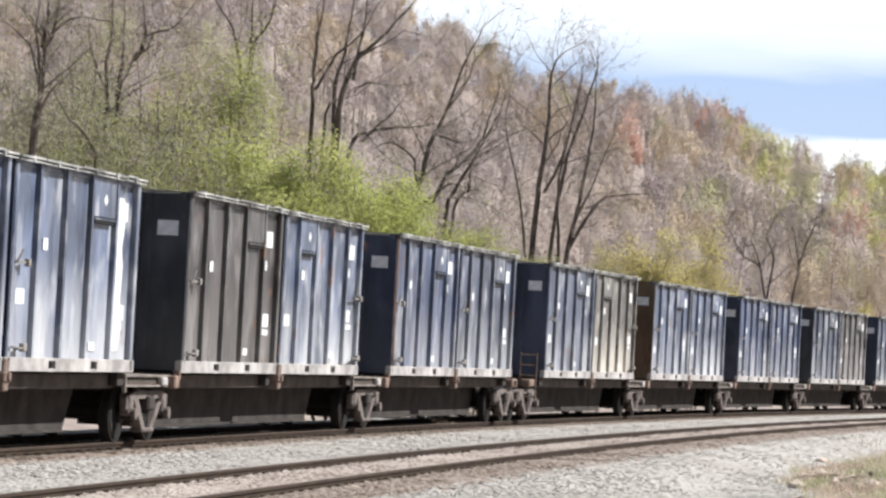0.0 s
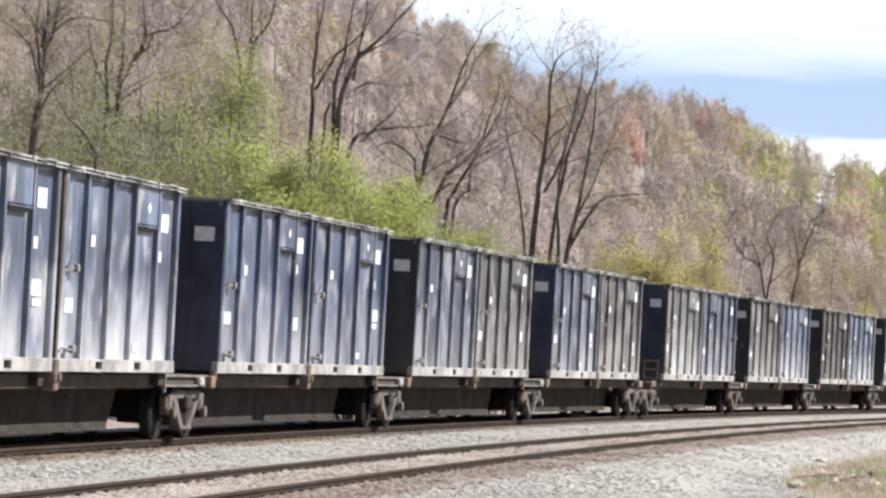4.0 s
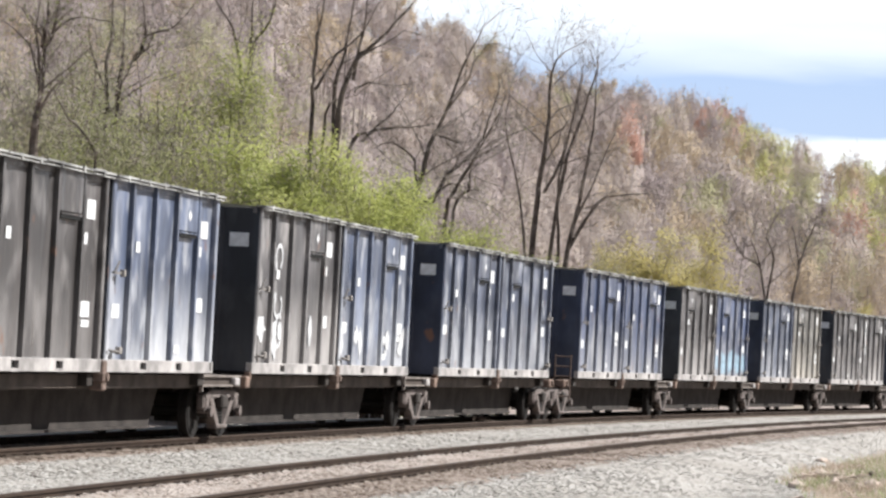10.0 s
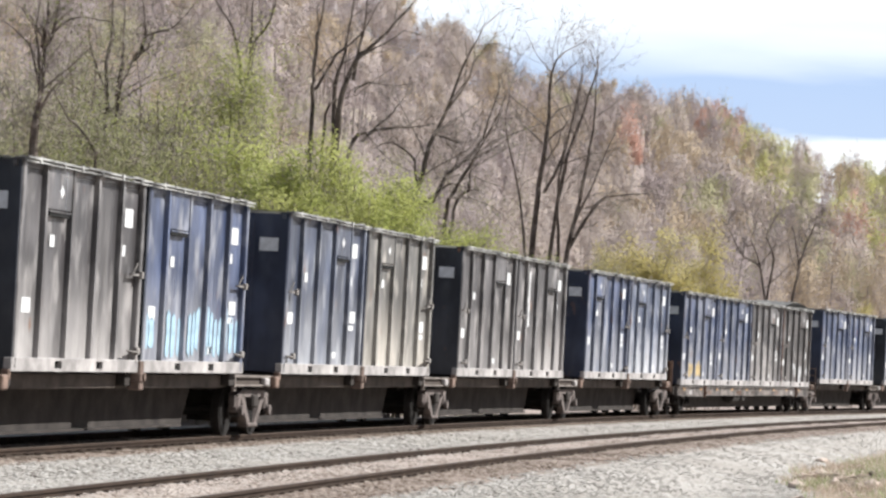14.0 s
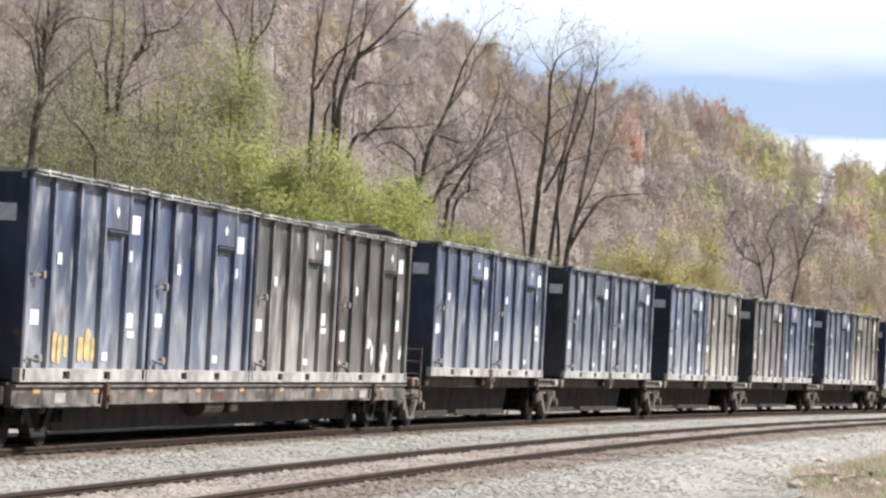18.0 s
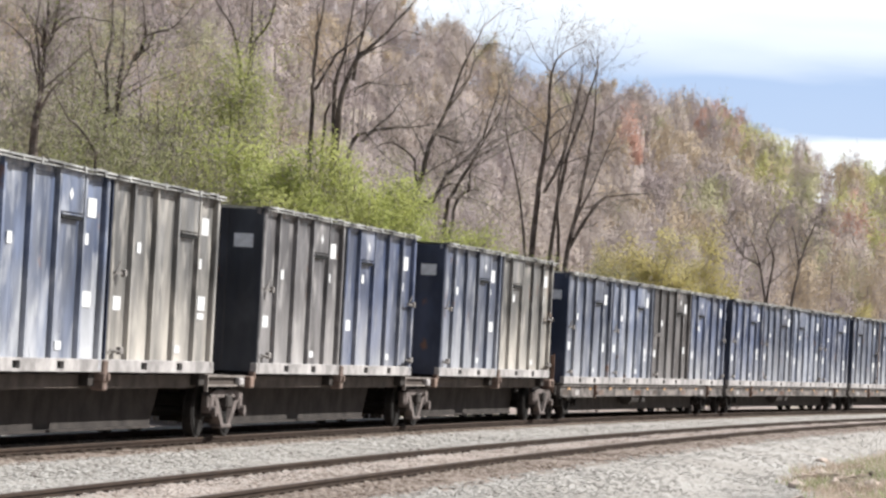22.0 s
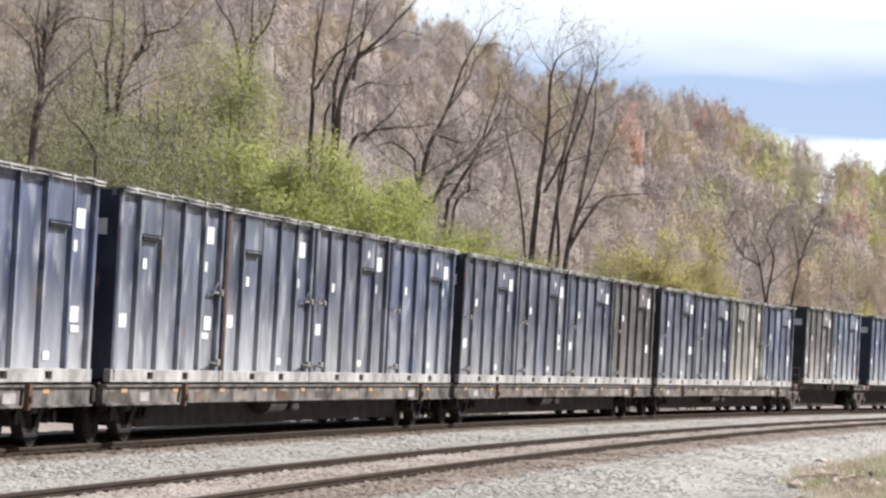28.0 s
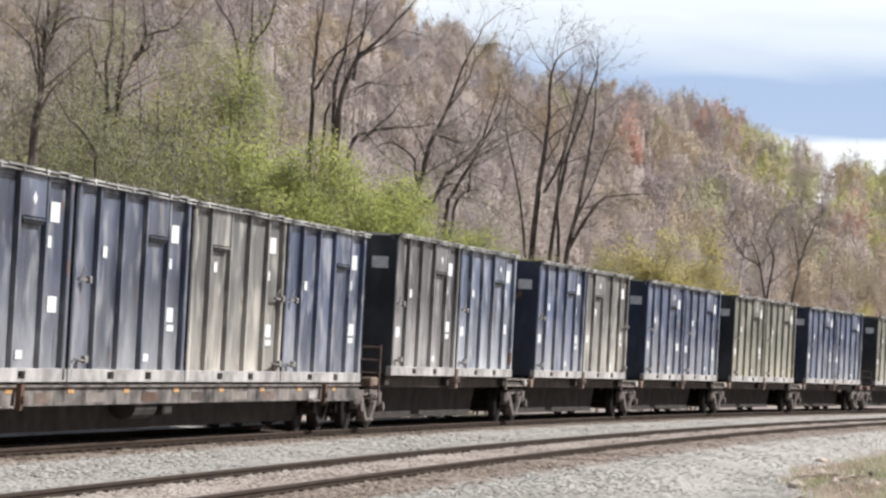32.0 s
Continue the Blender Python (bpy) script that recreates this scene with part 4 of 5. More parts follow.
class Wood:
    """Collects tubes and slivers of one tree."""

    def __init__(self, seed):
        self.rng = np.random.default_rng(seed)
        self.v, self.f, self.mi, self.tips, self.tw = [], [], [], [], []
        self.n = 0

    def tube(self, pts, r0, r1, sides, fine=False):
        pts = np.asarray(pts)
        k = len(pts)
        d = np.gradient(pts, axis=0)
        d /= np.linalg.norm(d, axis=1)[:, None] + 1e-9
        ref = np.array((0.3, 1.0, 0.2)) if abs(d[0][1]) < 0.8 else np.array((1.0, 0.2, 0.1))
        u = np.cross(d, ref)
        u /= np.linalg.norm(u, axis=1)[:, None] + 1e-9
        w = np.cross(d, u)
        rad = np.linspace(r0, r1, k)
        a = np.arange(sides) * 2 * math.pi / sides
        ring = pts[:, None, :] + rad[:, None, None] * (np.cos(a)[None, :, None] * u[:, None, :] + np.sin(a)[None, :, None] * w[:, None, :])
        self.v.append(ring.reshape(-1, 3))
        for i in range(k - 1):
            for j in range(sides):
                p, q = self.n + i * sides + j, self.n + i * sides + (j + 1) % sides
                self.f.append((p, q, q + sides, p + sides))
        self.n += k * sides
        self.mi += [1 if fine else 0] * ((k - 1) * sides)

    def branch(self, p, d, length, r, level, opt):
        rng = self.rng
        k = 7 if level == 0 else 5
        pts = [np.array(p, float)]
        d = np.array(d, float)
        d /= np.linalg.norm(d)
        for i in range(k - 1):
            d = d + rng.normal(0, opt["wander"] * (0.5 + 1.0 * level), 3) + np.array((0, 0, opt["up"] * (0.4 + 0.3 * level)))
            if level == 0:
                d = d + np.array(opt.get("bend", (0, 0, 0)))
            d /= np.linalg.norm(d)
            pts.append(pts[-1] + d * length / (k - 1))
        r1 = r * (0.34 if level < 3 else 0.5)
        if level < opt["levels"]:
            self.tube(pts, r, r1, (8, 6, 4, 3, 3)[level], level >= 2)
        else:
            self.tw.append((pts[0], pts[2] if k > 2 else pts[1], r))
            self.tw.append((pts[2], pts[-1], r * 0.7))
        if level >= opt["levels"]:
            self.tips.append(pts[-1])
            self.tips.append(pts[2])
            return
        kids = opt["kids"][level]
        lo = opt["clear"] if level == 0 else 0.22
        for i in range(kids):
            f = lo + (1 - lo) * (i + rng.random()) / kids
            x = f * (k - 1)
            a = int(min(k - 2, x))
            base = pts[a] + (pts[a + 1] - pts[a]) * (x - a)
            ax = (pts[a + 1] - pts[a])
            ax /= np.linalg.norm(ax)
            side = np.cross(ax, rng.normal(0, 1, 3))
            side /= np.linalg.norm(side) + 1e-9
            ang = rng.uniform(*opt["angle"]) * (1.15 if level == 0 and f < 0.5 else 1)
            nd = ax * math.cos(ang) + side * math.sin(ang)
            self.branch(base, nd, length * rng.uniform(*opt["ratio"]) * (1.15 - 0.55 * f), max(0.006, (r + (r1 - r) * f) * rng.uniform(0.55, 0.82)), level + 1, opt)
        self.branch(pts[-1], d, length * 0.42, r1, level + 1, opt)

    def wood_mesh(self, name, bark, fine=None):
        return mesh_from(name, np.concatenate(self.v), self.f, [bark, fine or bark], False, self.mi)

    def twig_mesh(self, name, twig, width):
        a = np.array([t[0] for t in self.tw])
        b = np.array([t[1] for t in self.tw])
        side = np.cross(b - a, self.rng.normal(0, 1, a.shape))
        side /= np.linalg.norm(side, axis=1)[:, None] + 1e-9
        w = width * self.rng.uniform(0.6, 1.2, (len(a), 1))
        v = np.stack([a - side * w / 2, a + side * w / 2, b + side * w / 5, b - side * w / 5], 1).reshape(-1, 3)
        return mesh_from(name, v, np.arange(len(a) * 4).reshape(-1, 4), [twig])

    def extra_twigs(self, per, length):
        """Fine sprays at the branch tips."""
        for p in list(self.tips):
            for _ in range(per):
                d = self.rng.normal(0, 1, 3) + (0, 0, 0.6)
                self.tw.append((p, p + d / np.linalg.norm(d) * length * self.rng.uniform(0.4, 1.1), 0.01))

    def leaf_mesh(self, name, mat, per, size, spread_r, keep=1.0, floor=-1e9):
        rng = self.rng
        t = np.array([p for p in self.tips if p[2] > floor])
        t = t[rng.random(len(t)) < keep]
        c = np.repeat(t, per, axis=0) + rng.normal(0, spread_r, (len(t) * per, 3))
        return mesh_from(name, *leaf_cloud(rng, c, size, (0.7, -0.5, 0.8)), [mat])


def leaf_cloud(rng, c, size, toward=(0.0, 0.0, 0.0)):
    """Small leaves at the places c; toward: the way most of them face."""
    n = len(c)
    face = rng.normal(0, 1, (n, 3)) + toward
    face /= np.linalg.norm(face, axis=1)[:, None]
    u = np.cross(face, rng.normal(0, 1, (n, 3)))
    u /= np.linalg.norm(u, axis=1)[:, None]
    w = np.cross(face, u)
    w /= np.linalg.norm(w, axis=1)[:, None]
    s = size * rng.uniform(0.55, 1.3, (n, 1))
    v = np.stack([c - u * s * 0.5 - w * s * 0.4, c + w * s * 0.45, c + u * s * 0.6], 1).reshape(-1, 3)
    return v, np.arange(n * 3).reshape(-1, 3)


TREE_OPT = dict(wander=0.115, up=0.07, levels=3, kids=(6, 4, 4), angle=(0.35, 0.8), ratio=(0.36, 0.58), clear=0.38)
LIMB_OPT = dict(TREE_OPT, wander=0.10, up=0.03, kids=(0, 0, 5), angle=(0.4, 1.0), ratio=(0.4, 0.7))


def limb_tree(y, limbs, label, seed, twig, tw=0.014, kids=7, reach=0.27, spray=2, leaves=None, name="bare_tree", clear=0.45):
    """A bare tree built limb by limb: (radius at the foot, stands on the ground, knees of the limb as x and height)."""
    x0 = limbs[0][2][0][0]
    s, o = to_line(x0, y)
    base = ground_z(s, o) - 0.15
    top = tagged(new(name), label, "tree", "bare trees" if name == "bare_tree" else "leafing saplings")
    top.location = (x0, y, base)
    wd = Wood(seed)
    rng = wd.rng
    for rad, rooted, knees in limbs:
        pts = [(kx - x0, 0.0, kz - base) for kx, kz in knees]
        if rooted:
            pts = [(pts[0][0] * 0.9, 0.0, 0.0)] + pts
        pts = np.array(pts)
        # rounded between the knees, wandering a little in depth
        k = len(pts)
        u = np.linspace(0, k - 1, 5 * (k - 1) + 1)
        at = np.clip(u.astype(int), 0, k - 2)
        f = (u - at)[:, None]
        tan = np.gradient(pts, axis=0)
        h = f * f * (3 - 2 * f)
        line = pts[at] * (1 - h) + pts[at + 1] * h + (f * (1 - f)) * ((1 - f) * (tan[at] - (pts[at + 1] - pts[at])) - f * (tan[at + 1] - (pts[at + 1] - pts[at])))
        drift = np.cumsum(rng.normal(0, 0.05, (len(line), 3)), axis=0) * (0.5, 2.0, 0.3)
        line = line + drift - drift[0]
        size = np.linalg.norm(np.diff(line, axis=0), axis=1).sum()
        wd.tube(line, rad * 0.82, rad * 0.16, 8)
        lo = clear if rooted else 0.1
        for i in range(kids):
            g = lo + (1 - lo) * (i + rng.random()) / kids
            n = g * (len(line) - 1)
            a = int(min(len(line) - 2, n))
            ax = line[a + 1] - line[a]
            ax = ax / np.linalg.norm(ax)
            side = np.cross(ax, rng.normal(0, 1, 3))
            side /= np.linalg.norm(side)
            ang = rng.uniform(0.4, 1.05)
            wd.branch(line[a] + (line[a + 1] - line[a]) * (n - a), ax * math.cos(ang) + side * math.sin(ang), max(0.7, size * reach * rng.uniform(0.6, 1.3) * (1.25 - 0.6 * g)), rad * (1 - 0.8 * g) * rng.uniform(0.25, 0.45), 2, LIMB_OPT)
        wd.branch(line[-1], line[-1] - line[-2], size * 0.16, rad * 0.15, 2, LIMB_OPT)
    wd.extra_twigs(spray, 0.45)
    piece("trunk", wd.wood_mesh("trunk", M_BARK, M_BRANCH), top, label="forked dark trunk and limbs")
    piece("twig_crown", wd.twig_mesh("twig_crown", twig, tw), top, label="fine bare twigs")
    if leaves:
        key, n, size, sp, keep = leaves
        piece("crown", wd.leaf_mesh("crown", LEAVES[key], n, size, sp, keep), top, label="thin crown of young leaves")
    return top


# the tall bare trees along the far side of the line
limb_tree(95.0, [(0.23, True, ((-11.09, 6.0), (-11.03, 7.6), (-10.97, 9.2))), (0.09, False, ((-10.97, 9.1), (-10.88, 9.8), (-10.87, 10.7))), (0.09, False, ((-10.97, 9.1), (-10.75, 9.6), (-10.63, 10.7))), (0.06, False, ((-11.0, 8.2), (-11.23, 9.5), (-11.17, 10.7))), (0.05, False, ((-10.91, 9.2), (-10.2, 9.9), (-9.1, 9.8))), (0.05, False, ((-11.0, 7.9), (-11.44, 9.2), (-12.0, 9.7))), (0.07, True, ((-9.44, 5.9), (-10.1, 7.2), (-10.58, 8.1)))],
          "tall bare tree with a dark forked trunk", 21, M_TWIG, leaves=("olive", 3, 0.09, 0.35, 0.4))
limb_tree(106.0, [(0.15, True, ((-10.25, 6.4), (-10.24, 8.1), (-10.37, 9.8), (-10.3, 11.8))), (0.10, True, ((-10.0, 6.8), (-9.87, 8.7), (-9.46, 9.8))), (0.09, False, ((-9.95, 8.1), (-9.93, 9.8), (-9.98, 11.8))), (0.08, False, ((-9.46, 9.8), (-9.13, 10.5), (-9.4, 11.9))), (0.07, True, ((-9.18, 6.7), (-9.28, 8.5), (-9.45, 9.7))), (0.05, False, ((-10.18, 7.6), (-9.77, 7.9), (-9.24, 7.3))), (0.06, False, ((-9.45, 9.7), (-8.99, 10.5), (-8.33, 10.75), (-7.6, 11.6)))],
          "bare grey tree with broken twisted limbs", 22, M_TWIG, leaves=("olive", 2, 0.09, 0.35, 0.3))
limb_tree(118.0, [(0.13, True, ((-6.75, 7.6), (-6.93, 10.2), (-7.24, 11.7), (-8.1, 13.1))), (0.10, False, ((-6.82, 10.2), (-6.68, 11.5), (-6.8, 13.2))), (0.10, False, ((-6.75, 10.4), (-6.59, 11.5), (-6.19, 12.0), (-5.93, 13.3)))],
          "slender bare tree forking above green saplings", 23, M_TWIG, reach=0.2)
limb_tree(120.0, [(0.13, True, ((-4.64, 7.4), (-4.64, 10.3), (-4.62, 12.0), (-4.32, 13.6))), (0.07, False, ((-4.63, 10.1), (-3.9, 11.4), (-3.13, 12.1), (-2.66, 13.3))), (0.14, True, ((-3.95, 8.2), (-3.95, 10.3), (-3.63, 11.5), (-3.4, 13.6))), (0.15, True, ((-3.64, 8.8), (-3.33, 10.7), (-2.81, 11.4), (-2.17, 12.05), (-1.37, 13.1))), (0.08, True, ((-4.28, 8.6), (-3.77, 9.8), (-3.75, 11.5))), (0.09, False, ((-3.33, 10.5), (-3.09, 12.1), (-2.93, 13.6))), (0.045, False, ((-3.25, 10.1), (-2.75, 10.4), (-1.89, 10.35), (-1.13, 10.5)))],
          "many-stemmed bare tree spreading upward", 24, M_TWIG, kids=6, reach=0.2)
limb_tree(112.0, [(0.11, True, ((-3.05, 7.1), (-2.57, 8.25), (-1.43, 8.55), (-0.78, 8.6))), (0.05, False, ((-2.74, 8.0), (-1.9, 8.95), (-1.48, 9.5)))],
          "crooked bare tree with a limb bent level", 29, M_TWIG, kids=6)
limb_tree(108.0, [(0.16, True, ((-1.64, 5.1), (-0.93, 6.25), (-0.55, 7.9), (-0.09, 8.95), (0.6, 10.9))), (0.09, True, ((-1.22, 4.9), (-1.25, 6.1), (-0.9, 6.35))), (0.06, False, ((-0.93, 6.3), (-1.11, 7.35), (-1.79, 7.8), (-2.29, 7.7))), (0.05, False, ((-0.42, 8.1), (0.1, 7.95), (0.61, 7.95)))],
          "dark bare tree leaning over the line", 25, M_TWIG, kids=9, reach=0.24)
limb_tree(112.0, [(0.13, True, ((-1.21, 5.4), (-0.51, 6.25), (-0.09, 7.2), (0.85, 8.2), (1.36, 10.0))), (0.12, True, ((0.0, 5.0), (0.2, 6.4), (0.81, 7.6), (1.57, 9.1))), (0.08, True, ((0.25, 5.5), (0.72, 6.6), (0.76, 7.5), (1.37, 7.9))), (0.05, False, ((-0.51, 6.25), (0.18, 6.75), (0.9, 6.6)))],
          "low bare tree with spreading crooked limbs", 26, M_TWIG, kids=9, reach=0.26, leaves=("olive", 2, 0.08, 0.3, 0.2))
limb_tree(150.0, [(0.20, True, ((3.87, 4.8), (4.05, 8.7), (4.22, 11.3), (4.16, 13.2), (4.45, 14.2))), (0.15, True, ((4.44, 4.9), (4.96, 9.4), (5.81, 12.3), (6.2, 13.9))), (0.16, True, ((5.2, 4.9), (5.75, 8.0), (6.14, 10.7), (6.22, 13.0))), (0.11, False, ((5.28, 6.1), (6.46, 8.2), (8.34, 8.65))), (0.09, True, ((3.62, 5.1), (3.21, 8.6), (2.6, 11.2), (2.75, 12.9))), (0.12, True, ((4.82, 5.4), (4.62, 8.7), (5.09, 11.6), (5.43, 13.5))), (0.09, False, ((4.11, 8.4), (4.9, 10.6), (5.34, 13.5))), (0.10, True, ((5.36, 6.3), (6.19, 8.8), (7.03, 11.0)))],
          "tall clump of bare trees with fine twiggy tops", 27, M_TWIG, 0.011, kids=15, reach=0.17, spray=4)
limb_tree(190.0, [(0.12, True, ((17.27, 4.7), (16.94, 6.9), (16.42, 8.4))), (0.10, True, ((17.4, 4.8), (17.62, 7.3), (17.2, 8.5), (17.71, 9.7))), (0.13, True, ((18.72, 4.8), (18.99, 7.0), (18.64, 9.1))), (0.10, False, ((18.96, 7.0), (19.49, 8.6), (19.83, 9.7))), (0.09, False, ((16.94, 6.9), (15.86, 7.5), (15.03, 8.9)))],
          "small bare spreading trees beside the line", 28, M_TWIG, 0.022, kids=10, reach=0.32, spray=4)

limb_tree(108.0, [(0.06, True, ((-6.7, 5.0), (-6.75, 7.6), (-6.9, 9.6))), (0.05, True, ((-6.5, 5.2), (-6.4, 7.4), (-6.25, 8.9))), (0.04, True, ((-6.3, 5.0), (-6.0, 7.0), (-5.95, 8.5)))],
          "young sapling with a bright green head of leaves", 33, M_TWIG, kids=9, reach=0.1, spray=1, leaves=("green", 18, 0.075, 0.24, 0.8), name="sapling", clear=0.72)
limb_tree(104.0, [(0.06, True, ((-8.6, 5.0), (-8.5, 7.0), (-8.5, 8.7))), (0.05, True, ((-8.2, 5.2), (-8.0, 7.0), (-7.9, 8.5)))],
          "young sapling with a soft green head of leaves", 34, M_TWIG, kids=9, reach=0.12, spray=1, leaves=("green", 7, 0.07, 0.32, 0.7), name="sapling", clear=0.6)

# ---- leafing shrubs and saplings ----
SHRUB_OPT = dict(TREE_OPT, wander=0.11, up=0.06, levels=3, kids=(5, 5, 4), angle=(0.4, 0.9), ratio=(0.45, 0.66), clear=0.18)


def shrub_meshes(seed, height, spread_w, key, per, size, keep, bark):
    wd = Wood(seed)
    rng = random.Random(seed)
    for i in range(5):
        a = i * 1.2566 + rng.random()
        opt = dict(SHRUB_OPT, bend=(0, 0, 0))
        lean = rng.uniform(0.08, spread_w)
        wd.branch((0.4 * math.cos(a), 0.4 * math.sin(a), 0), (lean * math.cos(a), lean * math.sin(a), 1.0), height * rng.uniform(0.65, 0.95), 0.05, 0, opt)
    wd.extra_twigs(1, 0.5)
    return wd.wood_mesh("trunk", bark), wd.twig_mesh("twig_crown", M_TWIG, 0.018), wd.leaf_mesh("crown", LEAVES[key], per, size, 0.19, keep)


SHRUBS = {
    "green_a": (shrub_meshes(41, 5.2, 0.45, "green", 36, 0.075, 0.85, M_BARK), "fresh light-green leafing shrub"),
    "green_b": (shrub_meshes(42, 6.0, 0.35, "green", 13, 0.075, 0.5, M_BARK_PALE), "young sapling in fresh green leaf"),
    "olive_a": (shrub_meshes(43, 5.4, 0.45, "olive", 20, 0.065, 0.6, M_BARK_PALE), "olive shrub with small spring buds"),
    "olive_b": (shrub_meshes(44, 5.0, 0.55, "olive", 12, 0.065, 0.5, M_BARK_PALE), "half-bare grey thicket"),
    "yellow_a": (shrub_meshes(45, 5.4, 0.4, "yellow", 24, 0.085, 0.75, M_BARK_PALE), "yellow-green flowering shrub"),
    "pale_a": (shrub_meshes(46, 5.2, 0.45, "pale", 15, 0.065, 0.6, M_BARK_PALE), "pale yellow-green budding shrub"),
}
# kind, x, y, size, turn
SHRUB_AT = [
    ("green_a", -2.2, 99, 1.22, 10), ("green_a", -1.8, 97, 1.04, 70), ("green_a", -1.5, 98, 0.92, 200), ("green_a", -0.95, 97, 0.82, 150), ("green_a", -2.8, 101, 1.08, 300), ("green_b", -2.2, 104, 1.0, 30),
    ("green_b", -6.6, 109, 1.22, 0), ("green_b", -8.5, 104, 1.1, 140), ("pale_a", -7.6, 106, 1.2, 40),
    ("pale_a", -4.6, 98, 0.97, 10), ("pale_a", -5.3, 100, 1.0, 100), ("pale_a", -6.3, 97, 0.92, 200), ("pale_a", -4.0, 96, 0.8, 260), ("green_a", -0.5, 100, 0.68, 40),
    ("olive_a", -9.4, 97, 1.00, 0), ("olive_a", -11.3, 98, 1.20, 60), ("olive_b", -10.4, 96, 0.95, 100), ("pale_a", -11.9, 104, 1.42, 20), ("olive_a", -10.2, 112, 1.40, 240),
    ("olive_b", -9, 116, 1.40, 90), ("olive_b", -8.2, 96, 0.85, 20), ("olive_a", -7.2, 95, 0.72, 120), ("olive_b", -7.9, 112, 1.30, 200), ("pale_a", -11.2, 110, 1.37, 310),
    ("green_a", -0.2, 104, 0.75, 30), ("olive_a", 0.6, 112, 0.62, 80), ("olive_b", 1.4, 114, 0.70, 10), ("green_a", 0.5, 118, 0.90, 220),
    ("olive_b", 2.2, 130, 0.90, 0), ("olive_a", 3.2, 140, 0.80, 170), ("olive_b", 6.4, 148, 0.90, 70), ("olive_a", 7.4, 156, 0.90, 10),
    ("yellow_a", 8.7, 158, 1.18, 50), ("yellow_a", 9.6, 160, 1.05, 190), ("yellow_a", 11.7, 166, 1.02, 280), ("olive_b", 10.5, 166, 0.95, 120), ("olive_b", 13.2, 170, 0.75, 30),
    ("olive_b", 14.8, 178, 0.7, 90), ("olive_b", 16.6, 186, 0.55, 150), ("olive_b", 20.4, 196, 0.6, 210), ("yellow_a", 23.7, 206, 0.85, 330), ("olive_b", 22.0, 204, 0.6, 60), ("olive_b", 25.0, 212, 0.65, 100),
]


def plant_shrubs():
    for key, x, y, k, turn in SHRUB_AT:
        meshes, words = SHRUBS[key]
        s, o = to_line(x, y)
        top = tagged(new("shrub"), words + " beside the railway", "shrub", "trackside shrubs")
        top.matrix_basis = pose(x, y, ground_z(s, o) - 0.1, 0, 0, turn) @ Matrix.Scale(k, 4)
        for name, me in zip(("trunk", "twig_crown", "crown"), meshes):
            piece(name, me, top)


plant_shrubs()

# ---- woods on the lower slope: single trees ----
WOOD_OPT = dict(TREE_OPT, levels=3, kids=(9, 6, 4), clear=0.35, wander=0.06, up=0.07, angle=(0.4, 0.85), ratio=(0.34, 0.52))


def wood_tree(seed, height, key, per, size, keep):
    wd = Wood(seed)
    wd.branch((0, 0, 0), (0.02, 0.0, 1.0), height * 0.72, 0.15, 0, dict(WOOD_OPT, bend=(0, 0, 0)))
    wd.extra_twigs(2, 0.9)
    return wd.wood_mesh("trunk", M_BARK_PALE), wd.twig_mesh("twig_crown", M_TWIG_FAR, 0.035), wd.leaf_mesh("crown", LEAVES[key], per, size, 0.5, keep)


WOOD_KINDS = [
    (wood_tree(61, 13.5, "mauve", 3, 0.16, 0.8), "bare grey woodland tree on the slope"),
    (wood_tree(62, 14.5, "mauve", 2, 0.16, 0.6), "tall bare woodland tree on the slope"),
    (wood_tree(63, 12.5, "tan", 3, 0.18, 0.8), "budding tan woodland tree on the slope"),
    (wood_tree(64, 12.0, "olive", 3, 0.18, 0.7), "budding olive woodland tree on the slope"),
    (wood_tree(65, 12.5, "mauve", 3, 0.17, 0.9), "thin grey woodland tree on the slope"),
]


def plant_slope():
    rng = random.Random(8)
    n = 0
    while n < 36:
        y = rng.uniform(170, 330)
        x = y * rng.uniform(-0.14, 0.14)
        s, o = to_line(x, y)
        if o > -42:
            continue
        meshes, words = WOOD_KINDS[rng.choice((0, 0, 1, 1, 2, 3, 4, 4))]
        top = tagged(new("woodland_tree"), words, "tree", "woodland trees")
        top.matrix_basis = pose(x, y, ground_z(s, o) - 0.3, 0, 0, rng.uniform(0, 360)) @ Matrix.Scale(rng.uniform(0.5, 0.7), 4)
        for name, me in zip(("trunk", "twig_crown", "crown"), meshes):
            piece(name, me, top)
        n += 1


plant_slope()


